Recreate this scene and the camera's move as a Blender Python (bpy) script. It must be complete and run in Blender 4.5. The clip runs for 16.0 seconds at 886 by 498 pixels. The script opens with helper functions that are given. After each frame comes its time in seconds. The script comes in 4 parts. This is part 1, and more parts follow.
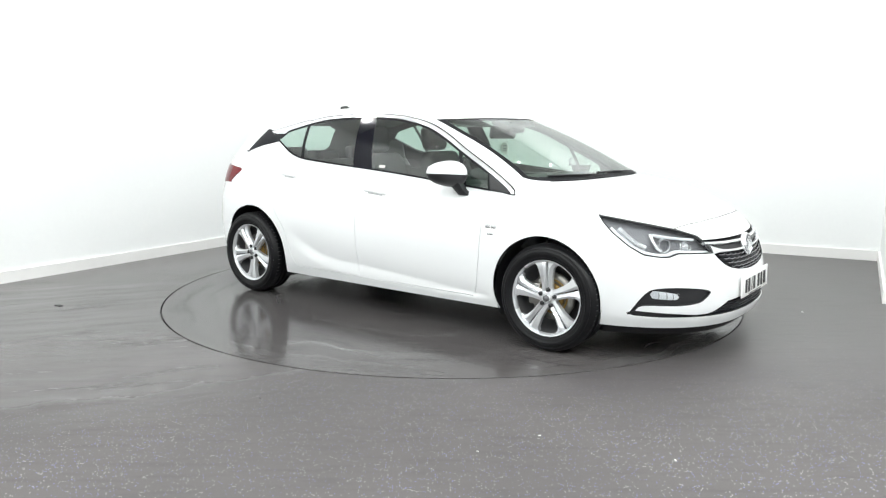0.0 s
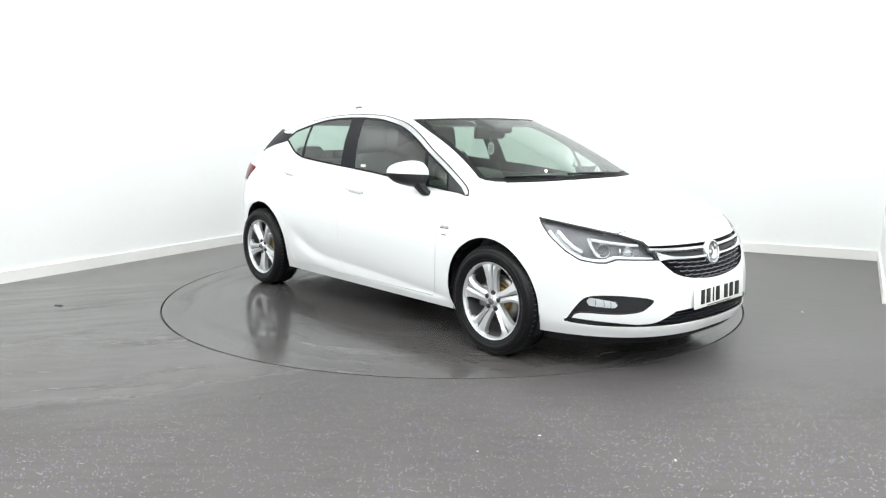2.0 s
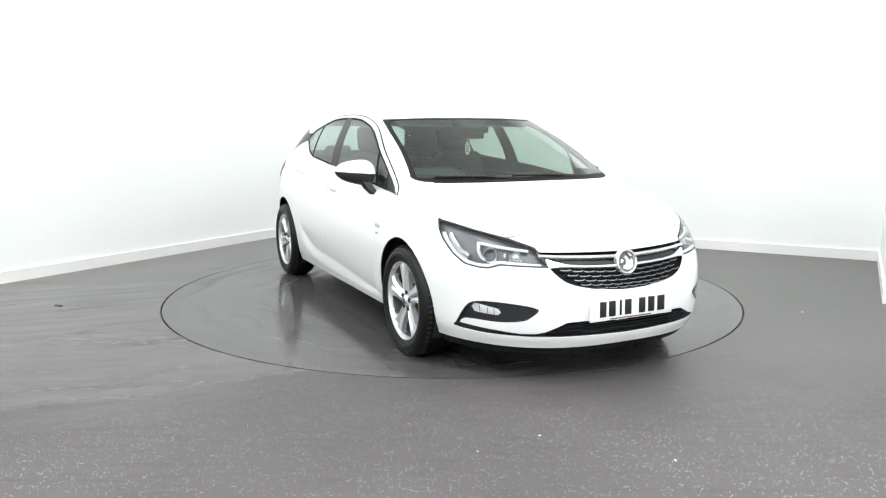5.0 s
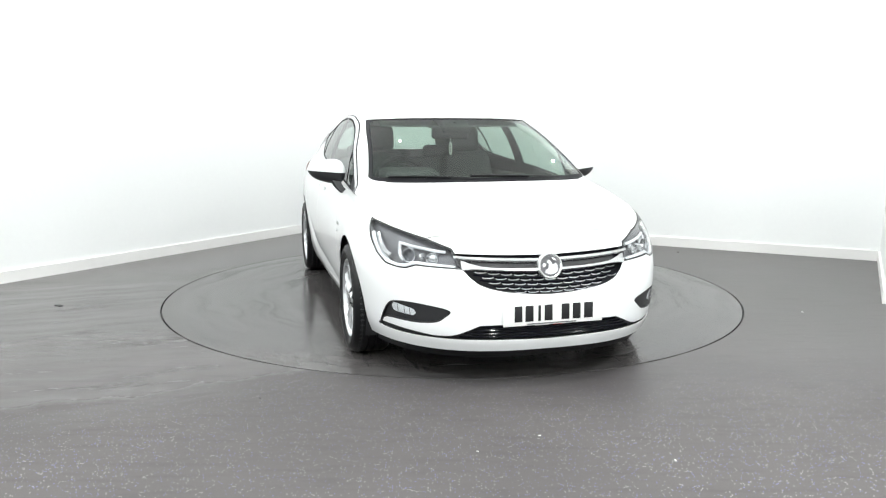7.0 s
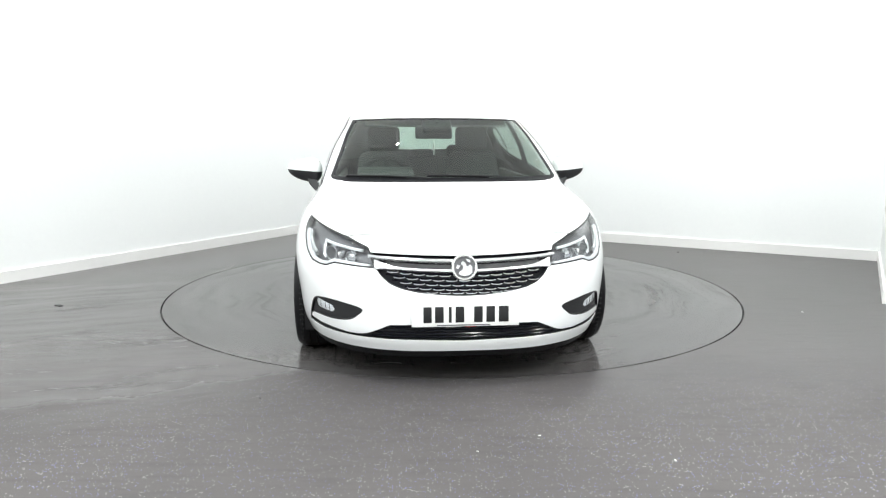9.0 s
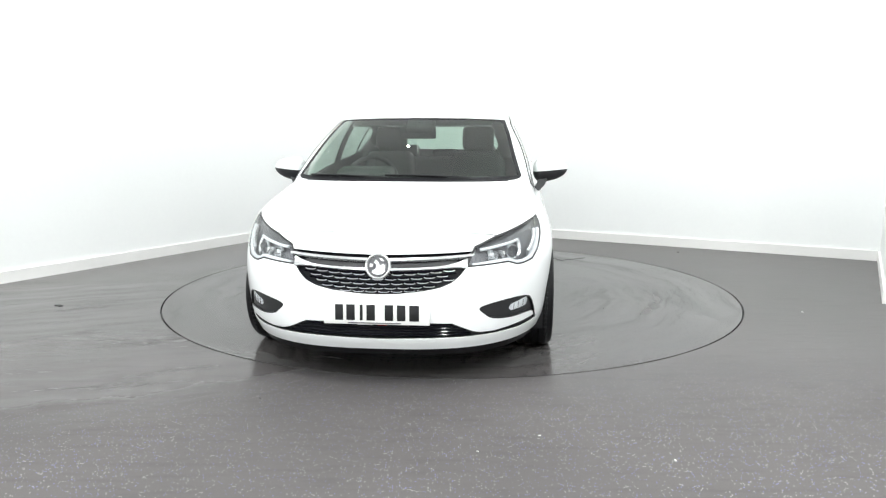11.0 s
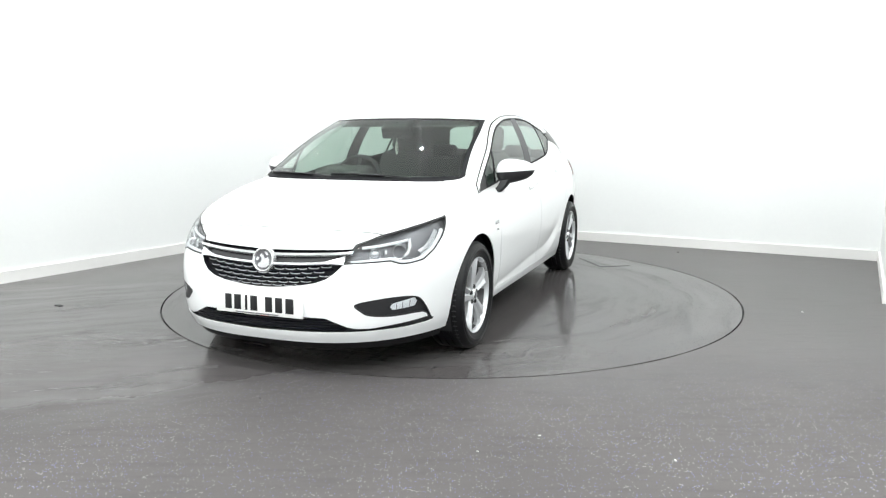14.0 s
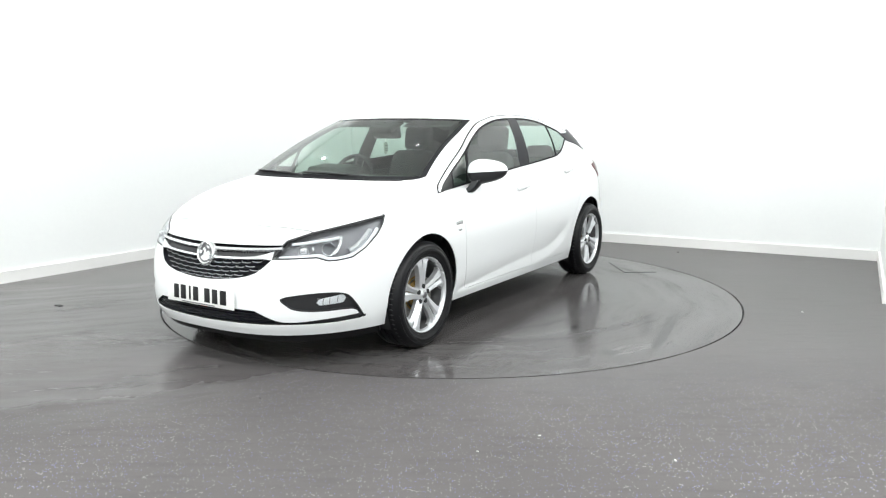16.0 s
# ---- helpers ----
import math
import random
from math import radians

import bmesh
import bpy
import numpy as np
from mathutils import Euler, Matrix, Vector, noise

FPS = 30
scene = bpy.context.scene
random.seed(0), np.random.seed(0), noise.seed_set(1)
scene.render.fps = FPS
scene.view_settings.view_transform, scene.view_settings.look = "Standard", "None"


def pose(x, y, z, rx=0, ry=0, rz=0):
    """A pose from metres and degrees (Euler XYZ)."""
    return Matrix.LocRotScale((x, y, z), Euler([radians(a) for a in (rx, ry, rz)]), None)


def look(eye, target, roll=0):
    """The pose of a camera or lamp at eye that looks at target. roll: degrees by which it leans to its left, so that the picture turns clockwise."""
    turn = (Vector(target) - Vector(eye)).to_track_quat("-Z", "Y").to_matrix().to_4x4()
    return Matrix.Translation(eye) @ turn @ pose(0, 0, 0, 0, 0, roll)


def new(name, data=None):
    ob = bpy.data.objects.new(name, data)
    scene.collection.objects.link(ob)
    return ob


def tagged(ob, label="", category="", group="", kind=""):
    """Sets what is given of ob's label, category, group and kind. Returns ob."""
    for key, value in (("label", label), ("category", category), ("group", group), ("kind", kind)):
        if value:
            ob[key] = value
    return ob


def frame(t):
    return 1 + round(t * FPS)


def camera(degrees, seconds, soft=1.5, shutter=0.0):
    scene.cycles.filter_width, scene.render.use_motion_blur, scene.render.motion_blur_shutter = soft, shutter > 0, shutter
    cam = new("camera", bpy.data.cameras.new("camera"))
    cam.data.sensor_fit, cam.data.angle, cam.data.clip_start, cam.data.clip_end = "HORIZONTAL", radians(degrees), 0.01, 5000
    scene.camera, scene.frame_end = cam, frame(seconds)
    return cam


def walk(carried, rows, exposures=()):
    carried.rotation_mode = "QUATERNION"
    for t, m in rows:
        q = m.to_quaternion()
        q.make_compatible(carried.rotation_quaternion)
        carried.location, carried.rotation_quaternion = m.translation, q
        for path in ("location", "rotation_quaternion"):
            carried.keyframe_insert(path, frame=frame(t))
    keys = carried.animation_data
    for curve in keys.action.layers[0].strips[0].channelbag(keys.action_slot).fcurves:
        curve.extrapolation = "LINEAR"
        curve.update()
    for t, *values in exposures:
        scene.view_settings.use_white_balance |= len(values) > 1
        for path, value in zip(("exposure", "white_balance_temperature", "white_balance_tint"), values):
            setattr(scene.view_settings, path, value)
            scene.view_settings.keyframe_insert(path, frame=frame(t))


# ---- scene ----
cam = camera(61.75, 16.0, soft=1.2)
EYE = (0.0, -5.8666, 1.2696)
walk(cam, [(t, look(EYE, (-0.0633, -0.1408, 0.3467), 0.0)) for t in (0.0, 16.0)])

# ---- light: a closed white photo room under small unseen ceiling lamps ----
world = bpy.data.worlds.new("world")
world.use_nodes = True
world.node_tree.nodes["Background"].inputs[0].default_value = (0.9, 0.95, 1.0, 1)
world.node_tree.nodes["Background"].inputs[1].default_value = 0.3
scene.world = world
scene.view_settings.exposure = 0.0

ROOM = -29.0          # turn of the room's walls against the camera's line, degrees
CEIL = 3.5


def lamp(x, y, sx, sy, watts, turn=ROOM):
    d = bpy.data.lights.new("unseen_ceiling_lamp", "AREA")
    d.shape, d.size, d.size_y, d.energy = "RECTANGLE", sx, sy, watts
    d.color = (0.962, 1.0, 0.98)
    ob = new("unseen_ceiling_lamp", d)
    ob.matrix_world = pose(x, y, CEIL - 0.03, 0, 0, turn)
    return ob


# ---- materials ----
def mat(name, base=(0.5, 0.5, 0.5), rough=0.5, metal=0.0, coat=0.0, spec=0.5, grain=0.0, scale=40.0, bump=0.0, mottle=0.0, trans=0.0, ior=1.45, emit=0.0):
    """A surface with grain and stains at two scales and a fine relief."""
    m = bpy.data.materials.new(name)
    m.use_nodes = True
    n, l = m.node_tree.nodes, m.node_tree.links
    b = n["Principled BSDF"]
    b.inputs["Base Color"].default_value = (*base, 1)
    b.inputs["Roughness"].default_value = rough
    b.inputs["Metallic"].default_value = metal
    b.inputs["Coat Weight"].default_value = coat
    b.inputs["Coat Roughness"].default_value = 0.03
    b.inputs["Specular IOR Level"].default_value = spec
    b.inputs["Transmission Weight"].default_value = trans
    b.inputs["IOR"].default_value = ior
    if emit:
        b.inputs["Emission Color"].default_value = (*base, 1)
        b.inputs["Emission Strength"].default_value = emit
    if grain or mottle or bump:
        tc = n.new("ShaderNodeTexCoord")
        fine, wide = n.new("ShaderNodeTexNoise"), n.new("ShaderNodeTexNoise")
        fine.inputs["Scale"].default_value, fine.inputs["Detail"].default_value = scale, 4
        wide.inputs["Scale"].default_value, wide.inputs["Detail"].default_value = scale / 25, 5
        for k in (fine, wide):
            l.new(tc.outputs["Object"], k.inputs["Vector"])
        val = n.new("ShaderNodeHueSaturation")
        val.inputs["Color"].default_value = (*base, 1)
        a = n.new("ShaderNodeMath")
        a.operation = "MULTIPLY_ADD"
        l.new(fine.outputs["Fac"], a.inputs[0])
        a.inputs[1].default_value, a.inputs[2].default_value = 2 * grain, 1 - grain - mottle
        c = n.new("ShaderNodeMath")
        c.operation = "MULTIPLY_ADD"
        l.new(wide.outputs["Fac"], c.inputs[0])
        c.inputs[1].default_value = 2 * mottle
        l.new(a.outputs[0], c.inputs[2])
        l.new(c.outputs[0], val.inputs["Value"])
        l.new(val.outputs[0], b.inputs["Base Color"])
        r = n.new("ShaderNodeMath")
        r.operation = "MULTIPLY_ADD"
        l.new(wide.outputs["Fac"], r.inputs[0])
        r.inputs[1].default_value, r.inputs[2].default_value = rough * 0.3, rough * 0.85
        l.new(r.outputs[0], b.inputs["Roughness"])
        if bump:
            bp = n.new("ShaderNodeBump")
            bp.inputs["Strength"].default_value, bp.inputs["Distance"].default_value = bump, 0.002
            l.new(fine.outputs["Fac"], bp.inputs["Height"])
            l.new(bp.outputs[0], b.inputs["Normal"])
    return m


WHITE = mat("white_car_paint", (0.82, 0.83, 0.84), 0.3, coat=0.8, grain=0.004, scale=300)
WALL = mat("white_wall_paint", (0.86, 0.87, 0.87), 0.7, grain=0.015, mottle=0.012, scale=30, bump=0.08)
SKIRT = mat("white_skirting_paint", (0.82, 0.81, 0.80), 0.4, grain=0.02, mottle=0.03, scale=20)
CEILING = mat("ceiling_paint", (0.85, 0.85, 0.85), 0.8, grain=0.01, scale=20)

SCUFFS = ((-0.58, 1.2, 20, 0.287, 0.035), (-0.18, 1.35, 21, 0.249, 0.03), (0.15, 1.43, 10, 0.151, 0.02), (-0.32, 1.59, 11, 0.393, 0.03), (0.27, 1.68, 9, 0.35, 0.05), (0.32, 1.82, 7, 0.626, 0.05), (1.01, 1.67, 114, 0.061, 0.07), (0.63, 1.3, -180, 0.216, 0.03))        # x, y, turn, half length, half width of dark rubbed marks on the turntable


def vinyl(name, disc):
    """Dark vinyl with bright flakes; wiped streaks of dirt and moisture, with painted-in sheen, run across it, or round
    it on the turntable.
    """
    m = bpy.data.materials.new(name)
    m.use_nodes = True
    n, l = m.node_tree.nodes, m.node_tree.links
    b = n["Principled BSDF"]
    tc = n.new("ShaderNodeTexCoord")

    def math_node(op, *vals):
        k = n.new("ShaderNodeMath")
        k.operation = op
        for i, v in enumerate(vals):
            if isinstance(v, (int, float)):
                k.inputs[i].default_value = v
            else:
                l.new(v, k.inputs[i])
        return k.outputs[0]

    def noise_of(vector, scale, detail=4.0, rough=0.55):
        k = n.new("ShaderNodeTexNoise")
        k.inputs["Scale"].default_value, k.inputs["Detail"].default_value, k.inputs["Roughness"].default_value = scale, detail, rough
        l.new(vector, k.inputs["Vector"])
        return k.outputs["Fac"]

    def ramp(fac, lo, hi):
        k = n.new("ShaderNodeMapRange")
        k.interpolation_type = "SMOOTHSTEP"
        k.inputs["From Min"].default_value, k.inputs["From Max"].default_value = lo, hi
        l.new(fac, k.inputs["Value"])
        return k.outputs["Result"]

    def blend(fac, one, two):
        k = n.new("ShaderNodeMix")
        k.data_type = "RGBA"
        if isinstance(fac, (int, float)):
            k.inputs["Factor"].default_value = fac
        else:
            l.new(fac, k.inputs["Factor"])
        for i, v in ((6, one), (7, two)):
            if isinstance(v, tuple):
                k.inputs[i].default_value = (*v, 1)
            else:
                l.new(v, k.inputs[i])
        return k.outputs[2]

    obj = tc.outputs["Object"]
    sep = n.new("ShaderNodeSeparateXYZ")
    l.new(obj, sep.inputs[0])
    x, y = sep.outputs[0], sep.outputs[1]
    comb = n.new("ShaderNodeCombineXYZ")
    if disc:
        radius = math_node("SQRT", math_node("ADD", math_node("MULTIPLY", x, x), math_node("MULTIPLY", y, y)))
        bent = math_node("ADD", radius, math_node("MULTIPLY", noise_of(obj, 1.3), 0.5))
        angle = math_node("ARCTAN2", y, x)
        l.new(math_node("MULTIPLY", bent, 7.0), comb.inputs[0])
        l.new(math_node("MULTIPLY", angle, 1.1), comb.inputs[1])
        gate = ramp(radius, 0.5, 1.3)
    else:
        bend = math_node("MULTIPLY", noise_of(obj, 0.7), 0.5)
        l.new(math_node("ADD", math_node("MULTIPLY", math_node("ADD", math_node("MULTIPLY", y, 0.93), math_node("ADD", math_node("MULTIPLY", x, -0.30), bend)), 7.0), 0.0), comb.inputs[0])
        l.new(math_node("MULTIPLY", math_node("ADD", math_node("MULTIPLY", x, 0.93), math_node("MULTIPLY", y, 0.30)), 0.7), comb.inputs[1])
        lay = math_node("ADD", math_node("MULTIPLY", x, -1.0), math_node("MULTIPLY", noise_of(obj, 0.9), 1.2))
        gate = math_node("MULTIPLY", math_node("MULTIPLY", ramp(lay, 1.2, 2.4), ramp(y, -3.1, -2.2)), math_node("SUBTRACT", 1.0, ramp(y, -0.3, 0.5)))
        edge = math_node("SUBTRACT", y, math_node("ADD", -2.05, math_node("MULTIPLY", math_node("MINIMUM", math_node("ADD", x, 0.75), 0.0), 0.5)))
        edge = math_node("ADD", edge, math_node("MULTIPLY", math_node("SUBTRACT", noise_of(obj, 2.2, 5.0), 0.5), 0.5))
        fade = ramp(x, -0.7, 0.5)
        wiped = math_node("ADD", math_node("MULTIPLY", ramp(edge, -0.04, 0.06), math_node("SUBTRACT", 0.8, math_node("MULTIPLY", fade, 0.8))), math_node("MULTIPLY", ramp(edge, -1.2, 0.5), math_node("ADD", 0.2, math_node("MULTIPLY", fade, 0.8))))        # mopped smooth behind this edge, gritty before it
    streak = noise_of(comb.outputs[0], 1.0, 6.0, 0.6)
    wide = noise_of(obj, 0.8, 5.0)
    dark = math_node("MULTIPLY", ramp(streak, 0.52, 0.66), gate)
    damp_sheen = math_node("MULTIPLY", math_node("SUBTRACT", 1.0, ramp(streak, 0.34, 0.52)), gate)
    base = blend(ramp(wide, 0.3, 0.7), (0.073, 0.067, 0.0675), (0.089, 0.082, 0.081)) if disc else blend(ramp(wide, 0.3, 0.7), (0.089, 0.082, 0.082), (0.110, 0.1015, 0.1005))
    base = blend(math_node("MULTIPLY", ramp(noise_of(obj, 260.0, 2.0), 0.35, 0.7), 0.35), base, (0.04, 0.039, 0.042))
    scuff_at = n.new("ShaderNodeMapping")
    scuff_at.inputs["Scale"].default_value = (3.0, 22.0, 1.0)
    l.new(obj, scuff_at.inputs["Vector"])
    base = blend(math_node("MULTIPLY", ramp(noise_of(scuff_at.outputs[0], 1.0, 6.0, 0.65), 0.48, 0.68), 0.30), base, (0.048, 0.045, 0.047))
    flake = n.new("ShaderNodeTexVoronoi")
    flake.inputs["Scale"].default_value = 125.0
    l.new(obj, flake.inputs["Vector"])
    tone = n.new("ShaderNodeSeparateColor")
    l.new(flake.outputs["Color"], tone.inputs[0])
    spot = math_node("MULTIPLY", math_node("LESS_THAN", flake.outputs["Distance"], 0.29), math_node("GREATER_THAN", tone.outputs[0], 0.77))
    shown = math_node("SUBTRACT", 1.0, math_node("MULTIPLY", gate, 0.85))
    shown = math_node("MULTIPLY", shown, math_node("ADD", 0.55, math_node("MULTIPLY", ramp(wide, 0.35, 0.65), 0.45)))
    if not disc:
        shown = math_node("MULTIPLY", shown, math_node("SUBTRACT", 1.0, math_node("MULTIPLY", wiped, 0.85)))
    tint = blend(math_node("GREATER_THAN", tone.outputs[1], 0.5), (0.52, 0.50, 0.50), (0.20, 0.19, 0.48))
    if not disc:
        base = blend(math_node("MULTIPLY", spot, shown), base, tint)
    else:
        base = blend(math_node("MULTIPLY", spot, 0.06), base, tint)
    base = blend(math_node("MULTIPLY", dark, 0.4 if disc else 0.26), base, (0.030, 0.029, 0.030))
    # Pale tint paints the wet streaks' gloss reflection into the colour.
    base = blend(math_node("MULTIPLY", damp_sheen, 0.3), base, (0.135, 0.136, 0.135))
    if disc:
        ragged = noise_of(obj, 22.0, 5.0, 0.7)
        for cx, cy, turn, half, wide_by in SCUFFS:
            k = n.new("ShaderNodeMapping")
            k.vector_type = "TEXTURE"
            k.inputs["Location"].default_value = (cx, cy, 0)
            k.inputs["Rotation"].default_value = (0, 0, radians(turn))
            k.inputs["Scale"].default_value = (half, wide_by, 1)
            l.new(obj, k.inputs["Vector"])
            far = n.new("ShaderNodeVectorMath")
            far.operation = "LENGTH"
            l.new(k.outputs[0], far.inputs[0])
            reach = math_node("ADD", far.outputs["Value"], math_node("MULTIPLY", ragged, 0.9))
            base = blend(math_node("MULTIPLY", math_node("SUBTRACT", 1.0, ramp(reach, 0.95, 1.5)), 0.75), base, (0.03, 0.029, 0.03))
    l.new(base, b.inputs["Base Color"])
    r0 = 0.15 if disc else 0.38
    rough = math_node("ADD", math_node("MULTIPLY", wide, 0.14), r0 - 0.05)
    rough = math_node("SUBTRACT", rough, math_node("MULTIPLY", damp_sheen, 0.10 if disc else 0.14))
    rough = math_node("ADD", rough, math_node("MULTIPLY", dark, 0.10))
    if not disc:
        rough = math_node("ADD", rough, math_node("SUBTRACT", 0.26, math_node("MULTIPLY", wiped, math_node("SUBTRACT", 0.45, math_node("MULTIPLY", ramp(x, 0.2, 1.6), 0.15)))))
    l.new(math_node("MAXIMUM", rough, 0.07), b.inputs["Roughness"])
    b.inputs["Specular IOR Level"].default_value = 0.32 if disc else 0.24
    bp = n.new("ShaderNodeBump")
    bp.inputs["Strength"].default_value, bp.inputs["Distance"].default_value = 0.06, 0.001
    l.new(noise_of(obj, 140.0, 3.0), bp.inputs["Height"])
    l.new(bp.outputs[0], b.inputs["Normal"])
    return m


FLOOR, DISC = vinyl("speckled_grey_vinyl", False), vinyl("wiped_turntable_vinyl", True)
RUBBER = mat("tyre_rubber", (0.006, 0.006, 0.007), 0.42, spec=0.26, grain=0.1, mottle=0.1, scale=60, bump=0.1)
ALLOY = mat("silver_alloy", (0.70, 0.71, 0.73), 0.28, metal=0.65, grain=0.02, mottle=0.03, scale=50)
BLACK = mat("black_plastic", (0.018, 0.018, 0.02), 0.45, grain=0.08, mottle=0.08, scale=80, bump=0.05)
SEAL = mat("matt_black_rubber_seal", (0.010, 0.010, 0.012), 0.7, spec=0.25, grain=0.08, scale=90)
GLOSSBLACK = mat("gloss_black_trim", (0.006, 0.006, 0.010), 0.1, spec=0.16)


# ---- building blocks ----
def mesh_of(name, bm, material, smooth=True):
    me = bpy.data.meshes.new(name)
    bmesh.ops.recalc_face_normals(bm, faces=bm.faces)
    bm.to_mesh(me)
    bm.free()
    me.materials.append(material)
    me.polygons.foreach_set("use_smooth", [smooth] * len(me.polygons))
    return me


def part(name, bm, material, parent, label="", smooth=True, sharp=35):
    """Link a bmesh as one mesh object under a thing or part."""
    me = mesh_of(name, bm, material, smooth)
    if smooth and sharp:
        me.set_sharp_from_angle(angle=radians(sharp))
    ob = new(name, me)
    ob.parent = parent
    if label:
        ob["label"] = label
    return ob


def box(x0, y0, z0, x1, y1, z1, bevel=0.0, seg=2):
    bm = bmesh.new()
    bmesh.ops.create_cube(bm, size=1)
    bmesh.ops.scale(bm, vec=(x1 - x0, y1 - y0, z1 - z0), verts=bm.verts)
    bmesh.ops.translate(bm, vec=((x0 + x1) / 2, (y0 + y1) / 2, (z0 + z1) / 2), verts=bm.verts)
    if bevel:
        bmesh.ops.bevel(bm, geom=bm.edges[:], offset=bevel, segments=seg, affect="EDGES", profile=0.5)
    return bm


def join(*bms):
    """All the bmeshes in one; the first is kept."""
    out = bms[0]
    for b in bms[1:]:
        at = {v: out.verts.new(v.co) for v in b.verts}
        for f in b.faces:
            try:
                out.faces.new([at[v] for v in f.verts])
            except ValueError:
                pass
        b.free()
    return out


def moved(bm, m):
    bmesh.ops.transform(bm, matrix=m, verts=bm.verts)
    return bm


def sweep(points, radius, sides=8, closed=False, squash=1.0):
    """A round bar along a line of points."""
    bm, rings, n = bmesh.new(), [], len(points)
    pts = [Vector(p) for p in points]
    for i, p in enumerate(pts):
        a = pts[(i - 1) % n] if closed or i else p
        b = pts[(i + 1) % n] if closed or i < n - 1 else p
        d = (b - a).normalized()
        up = Vector((0, 0, 1)) if abs(d.z) < 0.9 else Vector((0, 1, 0))
        s = d.cross(up).normalized()
        t = s.cross(d)
        rings.append([bm.verts.new(p + radius * (math.cos(k * math.tau / sides) * s + squash * math.sin(k * math.tau / sides) * t)) for k in range(sides)])
    for i in range(n if closed else n - 1):
        a, b = rings[i], rings[(i + 1) % n]
        for k in range(sides):
            bm.faces.new((a[k], a[(k + 1) % sides], b[(k + 1) % sides], b[k]))
    if not closed:
        bm.faces.new(rings[0]), bm.faces.new(rings[-1])
    return bm


def lathe(profile, n=64):
    """Turn a profile of (radius, y) about the y axis; closed where the profile closes."""
    bm, rings = bmesh.new(), []
    for k in range(n):
        a = k * math.tau / n
        rings.append([bm.verts.new((r * math.cos(a), y, r * math.sin(a))) for r, y in profile])
    for k in range(n):
        a, b = rings[k], rings[(k + 1) % n]
        for i in range(len(profile) - 1):
            bm.faces.new((a[i], a[i + 1], b[i + 1], b[i]))
    bmesh.ops.remove_doubles(bm, verts=bm.verts, dist=1e-5)
    return bm


def keyed(x, table):
    """Smooth value at x from a short table of (x, value), x rising."""
    if x <= table[0][0]:
        return table[0][1]
    for i in range(len(table) - 1):
        (x0, v0), (x1, v1) = table[i], table[i + 1]
        if x <= x1:
            h, t = x1 - x0, (x - x0) / (x1 - x0)
            s0 = (v1 - table[i - 1][1]) / (x1 - table[i - 1][0]) if i else (v1 - v0) / h
            s1 = (table[i + 2][1] - v0) / (table[i + 2][0] - x0) if i + 2 < len(table) else (v1 - v0) / h
            return (v0 * (2 * t**3 - 3 * t**2 + 1) + v1 * (3 * t**2 - 2 * t**3) + h * s0 * (t**3 - 2 * t**2 + t) + h * s1 * (t**3 - t**2))
    return table[-1][1]


# ---- the room ----
CORNER = Vector((-1.33, 4.16))                       # where the two far walls meet
LEFT_DIR = Vector((-1.853, -3.066)).normalized()      # along the wall that comes towards the camera
BACK_DIR = Vector((0.8934, -0.4493)).normalized()
RIGHT_END = Vector((4.19, 1.32))
SIDE_DIR = Vector((-0.48, -0.877)).normalized()


def wall_piece(name, a, b, z0, z1, thick, material, inward, label, kind="structure"):
    """An upright slab from a to b; its face lies on the line, its thickness away from the room (or into it)."""
    d = (b - a).normalized()
    nrm = Vector((-d.y, d.x)) * inward
    bm = bmesh.new()
    lo = [bm.verts.new((p.x, p.y, z0)) for p in (a, b, b + nrm * thick, a + nrm * thick)]
    hi = [bm.verts.new((v.co.x, v.co.y, z1)) for v in lo]
    bm.faces.new(lo[::-1]), bm.faces.new(hi)
    for i in range(4):
        bm.faces.new((lo[i], lo[(i + 1) % 4], hi[(i + 1) % 4], hi[i]))
    return tagged(part(name, bm, material, None, smooth=False), label, "wall" if "wall" in name else "skirting board", kind=kind)


LEFT_FAR = CORNER + LEFT_DIR * 12.0
END_1 = Vector((3.2, -0.5))                          # the short side wall ends here
END_2 = END_1 + BACK_DIR * 2.6
END_3 = END_2 + SIDE_DIR * 8.5
wall_piece("wall_west", CORNER, LEFT_FAR, 0, CEIL, 0.15, WALL, -1, "plain bright unseen white side wall added to close the room")
wall_piece("wall_north", CORNER, RIGHT_END, 0, CEIL, 0.15, WALL, 1, "plain bright white painted back wall")
wall_piece("wall_east", RIGHT_END, END_1, 0, CEIL, 0.15, WALL, 1, "short white painted side wall")
# Walls out of view, added to close the room and bounce light.
wall_piece("wall_return", END_1 + BACK_DIR * 0.155, END_2, 0, CEIL, 0.15, WALL, 1, "unseen white return wall added to close the room")
wall_piece("wall_side", END_2, END_3, 0, CEIL, 0.15, WALL, 1, "unseen white side wall added to close the room")
wall_piece("wall_south", LEFT_FAR, END_3, 0, CEIL, 0.15, WALL, -1, "unseen white wall added behind the camera")
IN = 0.018
wall_piece("baseboard_west", CORNER, LEFT_FAR, 0, 0.10, IN, SKIRT, 1, "white painted skirting board along the wall")
wall_piece("baseboard_north", CORNER, RIGHT_END, 0, 0.10, IN, SKIRT, -1, "white painted skirting board along the back wall")
wall_piece("baseboard_east", RIGHT_END, END_1, 0, 0.10, IN, SKIRT, -1, "white painted skirting board along the side wall")

DISC_R = 2.19


